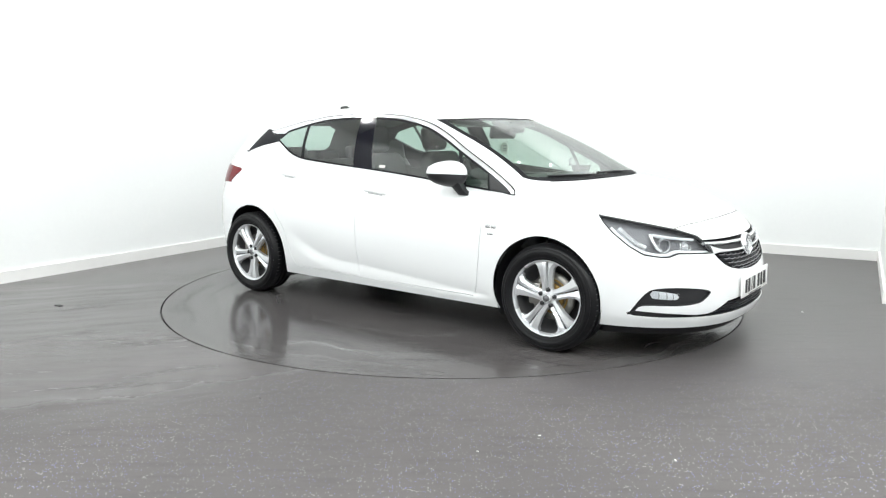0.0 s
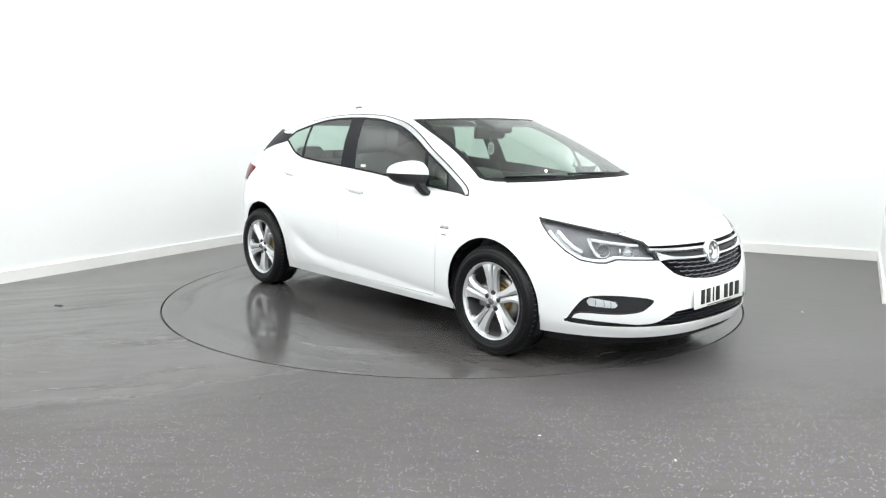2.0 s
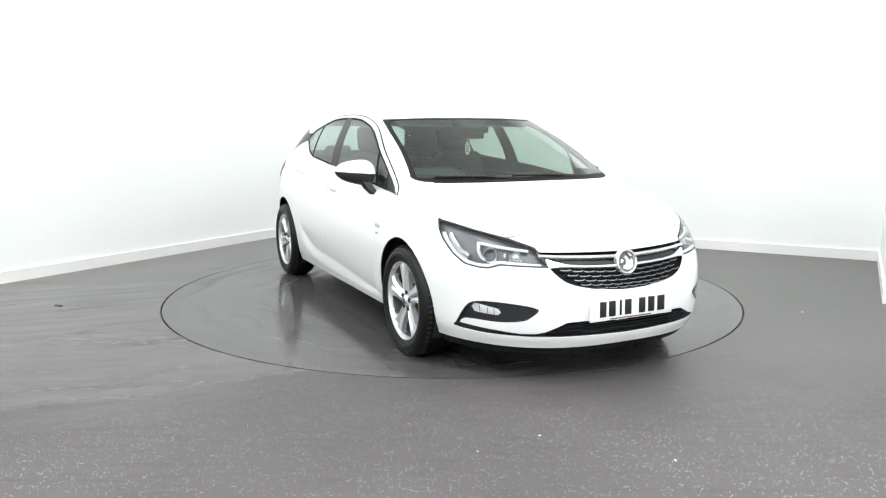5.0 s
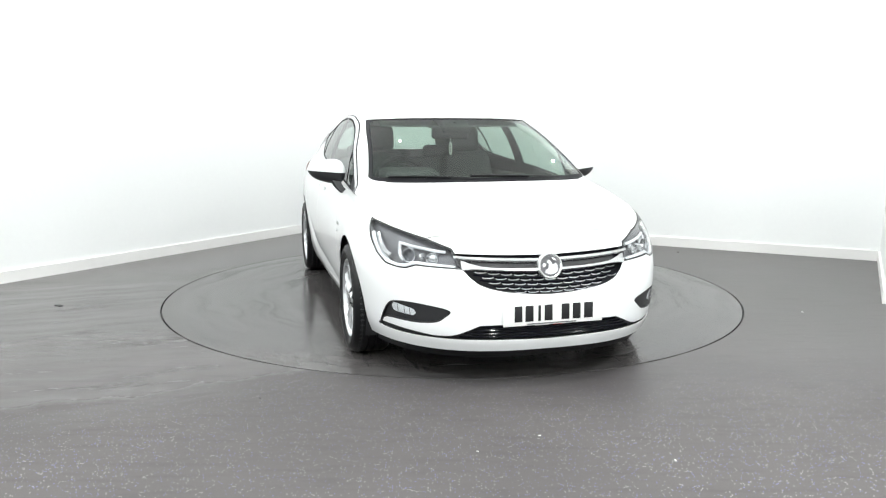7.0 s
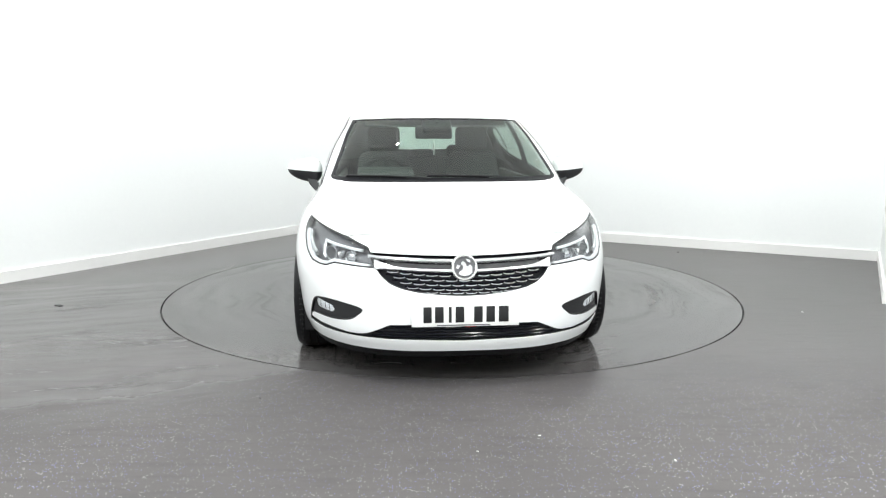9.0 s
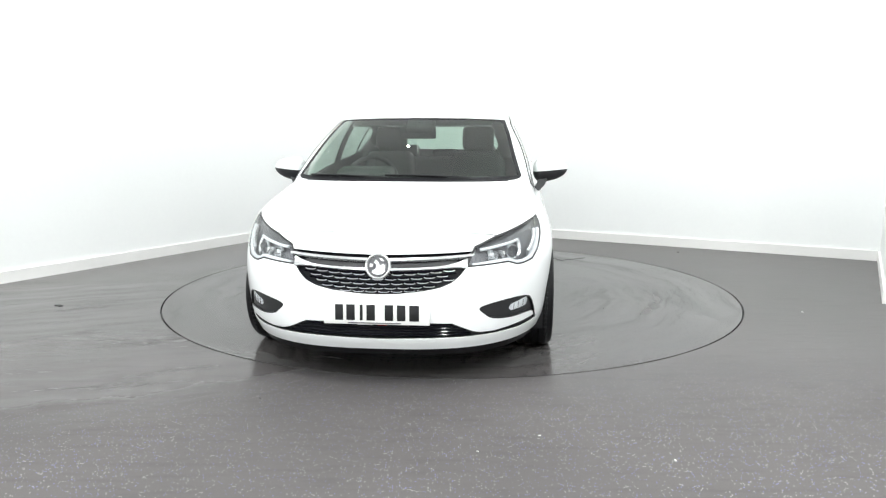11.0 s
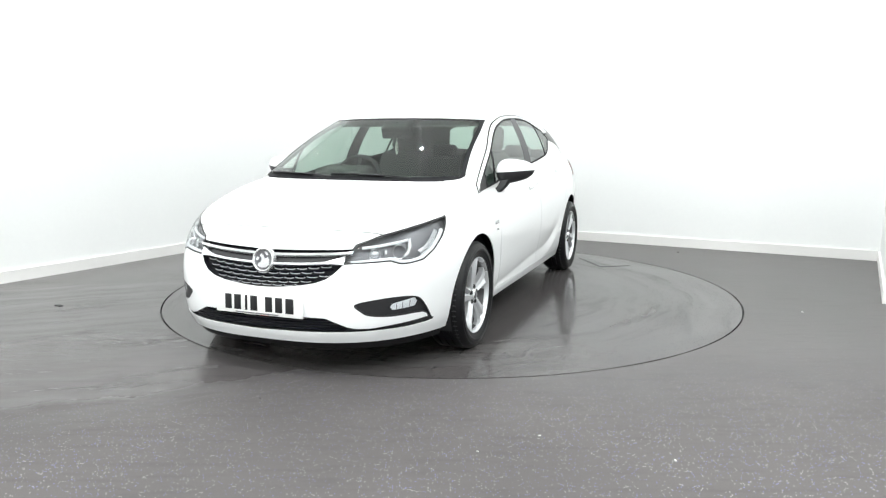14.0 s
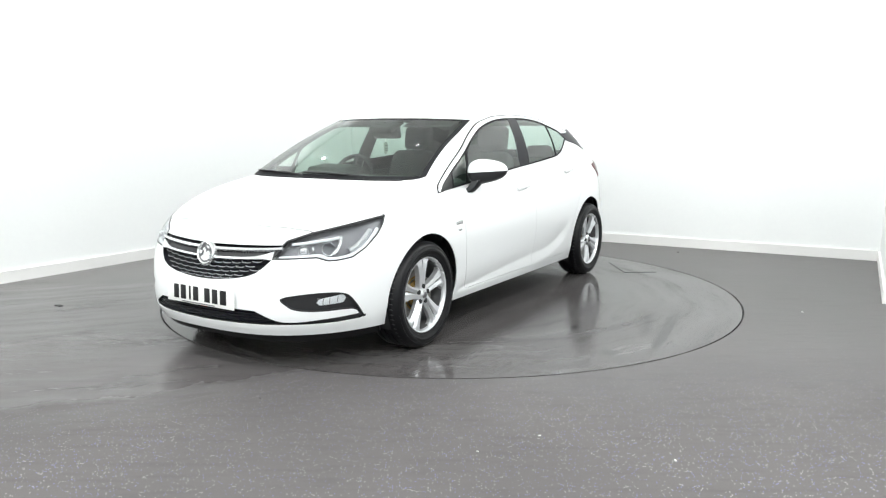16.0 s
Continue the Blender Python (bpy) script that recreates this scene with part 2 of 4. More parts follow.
def floor_sheet(r_hole, half):
    """The floor: one sheet with a round hole for the turntable."""
    bm, n = bmesh.new(), 128
    inner = [bm.verts.new((r_hole * math.cos(a), r_hole * math.sin(a), 0)) for a in (k * math.tau / n for k in range(n))]
    lip = [bm.verts.new((v.co.x, v.co.y, -0.03)) for v in inner]
    outer = []
    for k in range(n):
        a = k * math.tau / n
        s = half / max(abs(math.cos(a)), abs(math.sin(a)))
        outer.append(bm.verts.new((s * math.cos(a), s * math.sin(a), 0)))
    for k in range(n):
        j = (k + 1) % n
        bm.faces.new((inner[k], inner[j], outer[j], outer[k]))
        bm.faces.new((lip[k], lip[j], inner[j], inner[k]))
    return bm


tagged(part("floor", floor_sheet(DISC_R + 0.012, 16), FLOOR, None, smooth=False), "dark grey speckled vinyl floor with tyre smears", "floor", kind="structure")
bm = bmesh.new()
bmesh.ops.create_circle(bm, cap_ends=True, segments=96, radius=DISC_R + 0.1)
bmesh.ops.translate(bm, vec=(0, 0, -0.03), verts=bm.verts)
tagged(part("turntable_pit", bm, BLACK, None, smooth=False), "black pit under the turntable", "pit", kind="structure")
tagged(part("ceiling", box(-16, -16, CEIL, 16, 16, CEIL + 0.1), CEILING, None, smooth=False), "plain white ceiling", "ceiling", kind="structure")

# Unseen spots; the last three are added to light the car's flank.
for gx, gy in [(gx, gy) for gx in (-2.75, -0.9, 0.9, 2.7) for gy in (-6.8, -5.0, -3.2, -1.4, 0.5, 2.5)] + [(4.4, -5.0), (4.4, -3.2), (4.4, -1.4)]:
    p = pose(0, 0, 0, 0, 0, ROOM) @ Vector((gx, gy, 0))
    watts = 7 if p.length < 2.4 else 22 if p.y > 0.5 else 27 if p.y > -3.0 else 37        # fewer watts over the turntable, more behind the camera, to brighten the car's sides
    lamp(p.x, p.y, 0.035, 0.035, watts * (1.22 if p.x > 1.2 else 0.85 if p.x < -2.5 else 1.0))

turntable = tagged(new("turntable"), "round grey vinyl turntable set flush in the floor", "turntable")
bm = lathe([(0, 0), (DISC_R, 0), (DISC_R, -0.02), (0, -0.02)], 160)
moved(bm, pose(0, 0, 0, 90))
part("plate", bm, DISC, turntable, smooth=False)
hatch = pose(-1.41, 0.97, 0, 0, 0, 214.5)
part("hatch", moved(box(0.0, -0.29, 0.0, 0.50, 0.0, 0.0015), hatch), DISC, turntable, "flush access hatch", smooth=False)
for x0, y0, x1, y1 in ((-0.004, -0.29, 0.004, 0.004), (-0.004, -0.004, 0.50, 0.004)):
    part("hatch_seam", moved(box(x0, y0, 0.0, x1, y1, 0.0025), hatch), BLACK, turntable, "thin dark seam round the hatch", smooth=False)

CHIP = mat("pale_chip", (0.65, 0.64, 0.62), 0.7, grain=0.1, scale=200)
for cx, cy, size, stuff, label in ((-2.861, -0.619, 0.035, BLACK, "thin dark scrap lying on the floor"), (-0.914, -2.488, 0.007, BLACK, "tiny dark speck of grit on the floor"), (2.378, 1.818, 0.012, BLACK, "small dark speck of grit on the floor"), (0.373, -2.917, 0.006, CHIP, "tiny white chip lying on the floor"), (0.872, -3.148, 0.007, CHIP, "tiny white chip lying on the floor"), (0.107, -3.075, 0.005, CHIP, "tiny white chip lying on the floor"), (2.474, -0.759, 0.009, CHIP, "small white chip lying on the floor")):
    chip = box(-size, -size * 0.4, 0.0, size, size * 0.4, 0.004, 0.0012)
    for v in chip.verts:
        v.co.y += 0.4 * size * noise.noise(v.co * 90)
    ob = part("floor_chip", moved(chip, pose(cx, cy, 0.0, 0, 0, 25 + 900 * cx)), stuff, None)
    tagged(ob, label, "debris", "bits on the floor")

# ---- the car ----
car = tagged(new("car"), "white five-door hatchback car with silver alloy wheels parked on the turntable", "car")
HUB = 0.314
FRONT_X, REAR_X = 1.331, -1.331

ZTOP = ((-2.2, 1.0), (-1.6, 1.02), (-1.0, 0.985), (0.0, 0.93), (1.0, 0.885), (1.35, 0.86), (1.6, 0.82), (1.9, 0.745), (2.15, 0.665), (2.25, 0.65))
WIDTH = ((0.0, 0.835), (0.12, 0.866), (0.3, 0.885), (0.55, 0.9), (0.72, 0.893), (0.86, 0.868), (0.95, 0.835), (1.0, 0.80))
NOSE = ((0.0, 2.205), (0.1, 2.225), (0.25, 2.235), (0.5, 2.225), (0.75, 2.20), (0.9, 2.165), (1.0, 2.12))
TAIL = ((0.0, -2.08), (0.15, -2.13), (0.4, -2.15), (0.6, -2.12), (0.8, -2.06), (1.0, -2.02))
ZBOT = 0.195
NU_F, NU_S, NU_R = 92, 120, 26


def ring(xf, xa, xr, xb, w, nf, mf, nr, mr):
    """Half a plan outline from the front's middle round the side to the rear's middle: (x, y) by even steps."""
    out = []
    for k in range(NU_F):
        a = k / NU_F * math.pi / 2
        out.append((xa + (xf - xa) * math.cos(a) ** (2 / nf), w * math.sin(a) ** (2 / mf)))
    for k in range(NU_S):
        out.append((xa + (xb - xa) * k / NU_S, w))
    for k in range(NU_R + 1):
        a = math.pi / 2 * (1 - k / NU_R)
        out.append((xb + (xr - xb) * max(0.0, math.cos(a)) ** (2 / nr), w * max(0.0, math.sin(a)) ** (2 / mr)))
    out[-1] = (xr, 0.0)
    return out


TAPER = ((-2.2, 0.925), (-1.3, 0.985), (-0.5, 0.99), (0.5, 0.985), (1.0, 0.982), (1.35, 0.99), (1.6, 0.985), (2.2, 0.97))

CREASE = ((-0.95, 0.62), (-0.78, 0.483), (-0.66, 0.421), (-0.52, 0.374), (-0.35, 0.348), (-0.13, 0.337), (0.18, 0.317), (0.46, 0.296), (0.81, 0.27), (0.95, 0.26))


def lower(v):
    rows = []
    for x, y in ring(keyed(v, NOSE), 1.33, keyed(v, TAIL), -1.35, keyed(v, WIDTH), 2.3, 2.8, 2.6, 2.8):
        z = ZBOT + v * (keyed(x, ZTOP) - ZBOT)
        scoop = 0.0
        if -0.95 < x < 0.95 and y > 0.5:
            drop = keyed(x, CREASE) - z
            fade = min(1, (0.95 - x) / 0.15) * min(1, max(0, (x + 0.86) / 0.2)) * min(1, max(0, (z - 0.235) / 0.03))
            t = max(0, 1 - drop / 0.085) if drop > 0 else max(0, 1 + drop / 0.17) ** 2        # hollow over the crease, flaring out again to the sill
            scoop = 0.016 * t * fade
        rows.append(Vector((x, y * keyed(x, TAPER) - scoop, z)))
    return rows


BELT = ((-2.1, 1.06), (-1.6, 1.05), (-1.0, 1.0), (0.0, 0.945), (0.8, 0.91), (1.0, 0.93), (1.15, 0.955), (1.3, 0.962))
ROOFLINE = ((-1.75, 1.335), (-1.3, 1.375), (-0.7, 1.405), (-0.2, 1.415), (0.2, 1.39), (0.4, 1.365), (0.5, 1.35))


def glasshouse(v):
    base = ring(1.30, 0.85, -2.0, -1.3, 0.785, 2.4, 3.6, 2.5, 3.0)
    top = ring(0.44, -0.05, -1.72, -1.2, 0.585, 2.2, 3.4, 2.5, 3.0)
    rows = []
    for (x0, y0), (x1, y1) in zip(base, top):
        z0, z1 = keyed(x0, BELT), keyed(x1, ROOFLINE)
        b = 0.028 * math.sin(math.pi * v)
        x = x0 + (x1 - x0) * v + b * 0.5 * (x0 > 0.9)
        pinch = keyed(x, ((-2.0, 0.86), (-1.2, 0.9), (-0.6, 0.97), (0.0, 1.0)))
        rows.append(Vector((x, (y0 + (y1 - y0) * v + b * min(1, y0 / 0.6)) * (1 + (pinch - 1) * (0.35 + 0.65 * v)), z0 + (z1 - z0) * v + b * 0.4)))
    return rows


def body_rows():
    rows = [lower(i / 60) for i in range(61)]
    a, b = rows[-1], glasshouse(0.0)
    for i in range(1, 30):
        t = i / 30
        rows.append([p.lerp(q, t) + Vector((0, 0, (0.055 * min(1, (p - q).length / 0.5) * max(0.0, 1 - (p.y / 0.80) ** 6)) * math.sin(math.pi * t ** 0.75))) for p, q in zip(a, b)])
    rows += [glasshouse(i / 30) for i in range(31)]
    top = rows[-1]
    for i in range(1, 17):
        t = i / 16
        rows.append([Vector((p.x, p.y * (1 - t), p.z + 0.045 * min(1, p.y / 0.3) * (1 - (1 - t) ** 2))) for p in top])
    return rows


def half_body():
    bm, grid = bmesh.new(), []
    for row in body_rows():
        grid.append([bm.verts.new(p) for p in row])
    for a, b in zip(grid, grid[1:]):
        for k in range(len(a) - 1):
            bm.faces.new((a[k], a[k + 1], b[k + 1], b[k]))
    bmesh.ops.remove_doubles(bm, verts=bm.verts, dist=2e-4)
    return bm


def mirrored(bm):
    other = bm.copy()
    bmesh.ops.scale(other, vec=(1, -1, 1), verts=other.verts)
    bmesh.ops.reverse_faces(other, faces=other.faces)
    return join(bm, other)
from mathutils.bvhtree import BVHTree

INNER = mat("dark_inner_lining", (0.045, 0.046, 0.048), 0.8, grain=0.1, mottle=0.1, scale=40)
LINING = mat("grey_headlining", (0.16, 0.165, 0.165), 0.9, grain=0.08, mottle=0.05, scale=60)
CHROME = mat("bright_chrome", (0.80, 0.81, 0.82), 0.16, metal=0.8)
SATIN = mat("satin_silver_trim", (0.72, 0.73, 0.74), 0.25, metal=0.9, grain=0.02, scale=60)
FABRIC = mat("charcoal_seat_fabric", (0.085, 0.088, 0.088), 0.95, grain=0.2, mottle=0.15, scale=120, bump=0.3)
DASH = mat("black_soft_dashboard", (0.07, 0.073, 0.073), 0.6, grain=0.12, mottle=0.1, scale=120, bump=0.2)
TAILRED = mat("red_tail_lamp_plastic", (0.14, 0.006, 0.010), 0.15, spec=0.22, grain=0.05, mottle=0.1, scale=30)
RUST = mat("rusty_brake_iron", (0.30, 0.19, 0.055), 0.7, metal=0.3, grain=0.2, mottle=0.2, scale=60, bump=0.2)
STEEL = mat("brushed_brake_steel", (0.33, 0.32, 0.30), 0.4, metal=0.9, grain=0.1, mottle=0.1, scale=90)
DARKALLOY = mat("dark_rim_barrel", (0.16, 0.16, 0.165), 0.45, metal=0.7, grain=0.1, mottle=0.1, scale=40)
PLATE = mat("white_reflective_plate", (0.86, 0.86, 0.845), 0.35, grain=0.02, mottle=0.02, scale=80)
INK = mat("black_ink", (0.012, 0.012, 0.013), 0.5, grain=0.05, scale=50)
LAMPGREY = mat("smoked_lamp_housing", (0.15, 0.15, 0.16), 0.35, metal=0.3, grain=0.06, mottle=0.08, scale=40)
DRL = mat("milky_light_guide", (0.75, 0.77, 0.79), 0.3, coat=0.5, grain=0.02, scale=60)
PAPER = mat("white_card", (0.75, 0.76, 0.73), 0.8, grain=0.05, scale=80)
LETTERRED = mat("red_dealer_strip", (0.45, 0.03, 0.03), 0.5, grain=0.05, scale=50)


def glass(name, tint, rough=0.004, mirror=0.065):
    """A thin clear pane: the tint passes light straight, the surface mirrors by Fresnel."""
    m = bpy.data.materials.new(name)
    m.use_nodes = True
    n, l = m.node_tree.nodes, m.node_tree.links
    n.remove(n["Principled BSDF"])
    t, g, f, x = n.new("ShaderNodeBsdfTransparent"), n.new("ShaderNodeBsdfGlossy"), n.new("ShaderNodeLayerWeight"), n.new("ShaderNodeMixShader")
    p, q = n.new("ShaderNodeMath"), n.new("ShaderNodeMath")
    p.operation, q.operation = "POWER", "MULTIPLY_ADD"
    l.new(f.outputs["Facing"], p.inputs[0]), l.new(p.outputs[0], q.inputs[0])
    p.inputs[1].default_value, q.inputs[1].default_value, q.inputs[2].default_value = 4.6, 0.85, mirror
    t.inputs[0].default_value = (*tint, 1)
    g.inputs["Roughness"].default_value = rough
    f.inputs["Blend"].default_value = 0.5
    l.new(q.outputs[0], x.inputs[0]), l.new(t.outputs[0], x.inputs[1]), l.new(g.outputs[0], x.inputs[2])
    l.new(x.outputs[0], n["Material Output"].inputs["Surface"])
    return m


SCREEN = glass("windscreen_glass", (0.66, 0.77, 0.70), 0.004, 0.11)
GLASS = glass("green_tinted_window_glass", (0.68, 0.80, 0.74), 0.004, 0.11)
CLEAR = glass("clear_lamp_cover", (0.92, 0.93, 0.94))


# -- outlines on the body: side view (x, z), front view (y, z), corner view (q, z) with q along the diagonal --
def poly_field(poly):
    """Signed distance to a closed outline, negative inside, for arrays of two coordinates."""
    p = np.array(poly, float)
    q = np.roll(p, -1, 0)

    def field(a, b):
        best = np.full(a.shape, 9.0)
        inside = np.zeros(a.shape, bool)
        for (x0, y0), (x1, y1) in zip(p, q):
            dx, dy = x1 - x0, y1 - y0
            t = np.clip(((a - x0) * dx + (b - y0) * dy) / (dx * dx + dy * dy + 1e-12), 0, 1)
            best = np.minimum(best, np.hypot(a - x0 - t * dx, b - y0 - t * dy))
            if dy:
                inside ^= ((y0 > b) != (y1 > b)) & (a < (b - y0) * dx / dy + x0)
        return np.where(inside, -best, best)
    return field


def smooth_line(points, steps=4):
    """A rounder line through a few points."""
    out, n = [], len(points)
    for i in range(n - 1):
        p0, p1, p2, p3 = (Vector(points[max(0, min(n - 1, i + j))]) for j in (-1, 0, 1, 2))
        for s in range(steps):
            t = s / steps
            out.append(tuple(0.5 * (2 * p1 + (p2 - p0) * t + (2 * p0 - 5 * p1 + 4 * p2 - p3) * t * t + (3 * p1 - p0 - 3 * p2 + p3) * t ** 3)))
    return out + [tuple(points[-1])]


BELT_LINE = [(-1.19, 1.19), (-1.07, 1.13), (-0.98, 1.088), (-0.89, 1.063), (-0.8, 1.048), (-0.43, 1.018), (0.11, 0.977), (0.72, 0.916), (1.033, 0.89)]
DLO_TOP = [(1.033, 0.896), (0.938, 0.959), (0.8, 1.039), (0.63, 1.128), (0.468, 1.214), (0.303, 1.283), (0.145, 1.321), (-0.016, 1.345), (-0.29, 1.356), (-0.584, 1.35), (-0.825, 1.323), (-1.10, 1.262)]
STRIP_TOP = [(1.132, 0.889), (1.011, 0.953), (0.896, 1.024), (0.749, 1.112), (0.592, 1.197), (0.426, 1.276), (0.271, 1.328), (0.073, 1.363), (-0.249, 1.38), (-0.539, 1.375), (-0.849, 1.352), (-1.139, 1.298), (-1.31, 1.258)]
f_dlo = poly_field(smooth_line(BELT_LINE) + smooth_line(DLO_TOP))
f_strip = poly_field(smooth_line(BELT_LINE)[:-1] + [(1.033, 0.884)] + smooth_line(STRIP_TOP) + [(-1.29, 1.238), (-1.16, 1.22)])
LAMP = [((x - y) * 0.7071, z) for x, y, z in ((1.595, 0.781, 0.808), (1.713, 0.735, 0.789), (1.845, 0.661, 0.762), (1.951, 0.567, 0.734), (2.043, 0.466, 0.692), (2.078, 0.45, 0.657), (2.124, 0.424, 0.597), (2.07, 0.535, 0.602), (2.003, 0.636, 0.607), (1.968, 0.681, 0.589), (1.93, 0.712, 0.59), (1.861, 0.762, 0.602), (1.781, 0.79, 0.647), (1.69, 0.804, 0.715), (1.636, 0.80, 0.765))]
f_lamp = poly_field(LAMP)
FOG = [((x - y) * 0.7071, z) for x, y, z in ((1.79, 0.787, 0.268), (1.87, 0.765, 0.385), (1.93, 0.731, 0.423), (2.05, 0.628, 0.426), (2.14, 0.50, 0.402), (2.126, 0.529, 0.36), (2.10, 0.568, 0.337), (2.02, 0.65, 0.326), (1.875, 0.765, 0.326), (1.815, 0.765, 0.289))]
f_fog = poly_field(smooth_line(FOG + [FOG[0]], 3))
GRILLE_TOP = [(0.0, 0.657), (0.17, 0.661), (0.33, 0.666), (0.486, 0.672)]
GRILLE_LOW = [(0.47, 0.65), (0.432, 0.597), (0.403, 0.561), (0.363, 0.528), (0.309, 0.507), (0.228, 0.49), (0.09, 0.476), (0.0, 0.473)]
f_grille = poly_field([(-0.3, 0.473), (-0.3, 0.657)] + GRILLE_TOP + GRILLE_LOW)
MOUTH = [(-0.3, 0.25), (-0.3, 0.332), (0.0, 0.332), (0.26, 0.335), (0.366, 0.331), (0.42, 0.306), (0.47, 0.283), (0.505, 0.274), (0.57, 0.272), (0.65, 0.281), (0.715, 0.288), (0.772, 0.296), (0.788, 0.283), (0.77, 0.265), (0.70, 0.258), (0.60, 0.257), (0.45, 0.256), (0.2, 0.255), (0.0, 0.25)]
f_mouth = poly_field(MOUTH)
f_screen = poly_field([(-0.4, 1.35), (0.0, 1.35), (0.3, 1.347), (0.5, 1.341), (0.586, 1.337), (0.622, 1.25), (0.657, 1.13), (0.692, 1.02), (0.703, 0.99), (0.695, 0.975), (0.66, 0.967), (0.4, 0.964), (0.0, 0.964), (-0.4, 0.964)])
f_rear = poly_field([(-0.4, 1.31), (0.0, 1.31), (0.36, 1.305), (0.44, 1.27), (0.5, 1.12), (0.48, 1.08), (0.0, 1.07), (-0.4, 1.07)])
f_hood = poly_field([(1.16, -0.5), (2.004, -0.5), (2.004, 0.0), (1.996, 0.3), (1.97, 0.48), (1.945, 0.585), (1.86, 0.672), (1.728, 0.748), (1.615, 0.788), (1.58, 0.775), (1.3, 0.735), (1.16, 0.71)])
f_tail = poly_field([(-1.445, 0.966), (-1.64, 0.985), (-1.9, 0.99), (-2.2, 0.98), (-2.2, 0.86), (-1.9, 0.85), (-1.61, 0.856)])
f_fin = poly_field([(-1.13, 1.185), (-1.16, 1.25), (-1.376, 1.275), (-1.45, 1.18), (-1.54, 1.088), (-1.35, 1.144)])
f_door_f = poly_field([(0.872, 0.93), (0.878, 0.7), (0.865, 0.525), (0.83, 0.32), (0.80, 0.25), (-0.172, 0.256), (-0.172, 0.5), (-0.165, 0.77), (-0.19, 0.9), (-0.215, 1.03)])
f_door_r = poly_field([(-0.215, 1.03), (-0.19, 0.9), (-0.165, 0.77), (-0.172, 0.5), (-0.172, 0.256), (-0.82, 0.262), (-0.87, 0.36), (-0.905, 0.52), (-1.0, 0.66), (-1.09, 0.78), (-1.12, 0.95), (-1.1, 1.15)])
ARCHES = ((1.305, 0.325, 0.347), (-1.295, 0.33, 0.362))


def on(field, view, gate):
    """The field over points of the body, in a view, far off where the gate is shut."""
    def f(co):
        x, y, z = co.T
        a, b = {"side": (x, z), "front": (y, z), "corner": ((x - y) * 0.7071, z), "top": (x, y)}[view]
        return np.where(gate(x, y, z), field(a, b), 9.0)
    return f


def side_line(x0, z0, x1, z1):
    """Signed distance from an upright line in side view, growing to the front."""
    n = np.array((z1 - z0, x0 - x1))
    n = n / np.linalg.norm(n) * (1 if z1 > z0 else -1)
    return lambda co: (co[:, 0] - x0) * n[0] + (co[:, 2] - z0) * n[1]


def side(x, y, z):
    return (y > 0.42) & (x < 1.6)


F = {
    "strip": on(f_strip, "side", side), "dlo": on(f_dlo, "side", side),
    "lamp": on(f_lamp, "corner", lambda x, y, z: (x > 1.4) & (y > 0.2) & (z > 0.5)),
    "fog": on(f_fog, "corner", lambda x, y, z: (x > 1.5) & (y > 0.2) & (z < 0.5)),
    "grille": on(f_grille, "front", lambda x, y, z: x > 1.9),
    "mouth": on(f_mouth, "front", lambda x, y, z: (x > 1.75) & (z < 0.45)),
    "screen": on(f_screen, "front", lambda x, y, z: (x > 0.28) & (x < 1.4) & (z > 0.93)),
    "rear": on(f_rear, "front", lambda x, y, z: x < -1.45),
    "hood": on(f_hood, "top", lambda x, y, z: (x > 1.0) & (z > 0.66)),
    "tail": on(f_tail, "side", lambda x, y, z: (x < -1.3) & (y > 0.2)),
    "fin": on(f_fin, "side", lambda x, y, z: (x < -1.0) & (y > 0.3)),
    "door_f": on(f_door_f, "side", lambda x, y, z: (y > 0.5) & (abs(x) < 1.3)),
    "door_r": on(f_door_r, "side", lambda x, y, z: (y > 0.5) & (x < 0.3)),
}
for i, (ax, az, ar) in enumerate(ARCHES):
    F["arch%d" % i] = lambda co, ax=ax, az=az, ar=ar: np.where(co[:, 1] > 0.5, np.hypot(co[:, 0] - ax, co[:, 2] - az) - ar, 9.0)
DIVIDER, POST = side_line(-0.843, 1.068, -0.89, 1.302), side_line(0.651, 1.024, 0.602, 1.155)
B_REAR, B_FRONT = side_line(-0.294, 1.025, -0.344, 1.348), side_line(-0.112, 1.008, -0.193, 1.347)
SAIL = side_line(0.874, 0.906, 0.84, 1.04)
BUMPER = lambda co: np.where((co[:, 0] > 1.3) & (co[:, 2] < 0.80), 1.585 + 0.5 * (co[:, 2] - 0.53) - co[:, 0], 9.0)
TAILCUT = lambda co: np.where(co[:, 0] < -1.5, co[:, 2] - 0.62, 9.0)


def within_dlo(line, shift):
    return lambda co: np.where(F["dlo"](co) < 0, line(co) + shift, 9.0)


def shifted(field, by):
    return lambda co: field(co) + by


def knife(bm, field):
    """Cut the faces along the field's zero line."""
    bm.verts.ensure_lookup_table()
    bm.verts.index_update()
    d = field(np.array([v.co[:] for v in bm.verts]))
    d[abs(d) < 2e-5] = 2e-5
    marked = set()
    for e in bm.edges[:]:
        a, b = e.verts
        if max(a.index, b.index) >= len(d) or min(a.index, b.index) < 0:
            continue
        da, db = d[a.index], d[b.index]
        if da * db < 0 and abs(da) < 0.3 and abs(db) < 0.3:
            marked.add((e, a, float(da / (da - db))))
    fresh = set()
    for e, a, t in marked:
        fresh.add(bmesh.utils.edge_split(e, a, t)[1])
    for f in {f for v in fresh for f in v.link_faces}:
        vs = [v for v in f.verts if v in fresh]
        for a, b in ((0, 1), (1, 2), (0, 2), (2, 3)):
            if b < len(vs) and not any(vs[b] in e.verts for e in vs[a].link_edges):
                try:
                    bmesh.utils.face_split(f, vs[a], vs[b])
                    break
                except ValueError:
                    pass


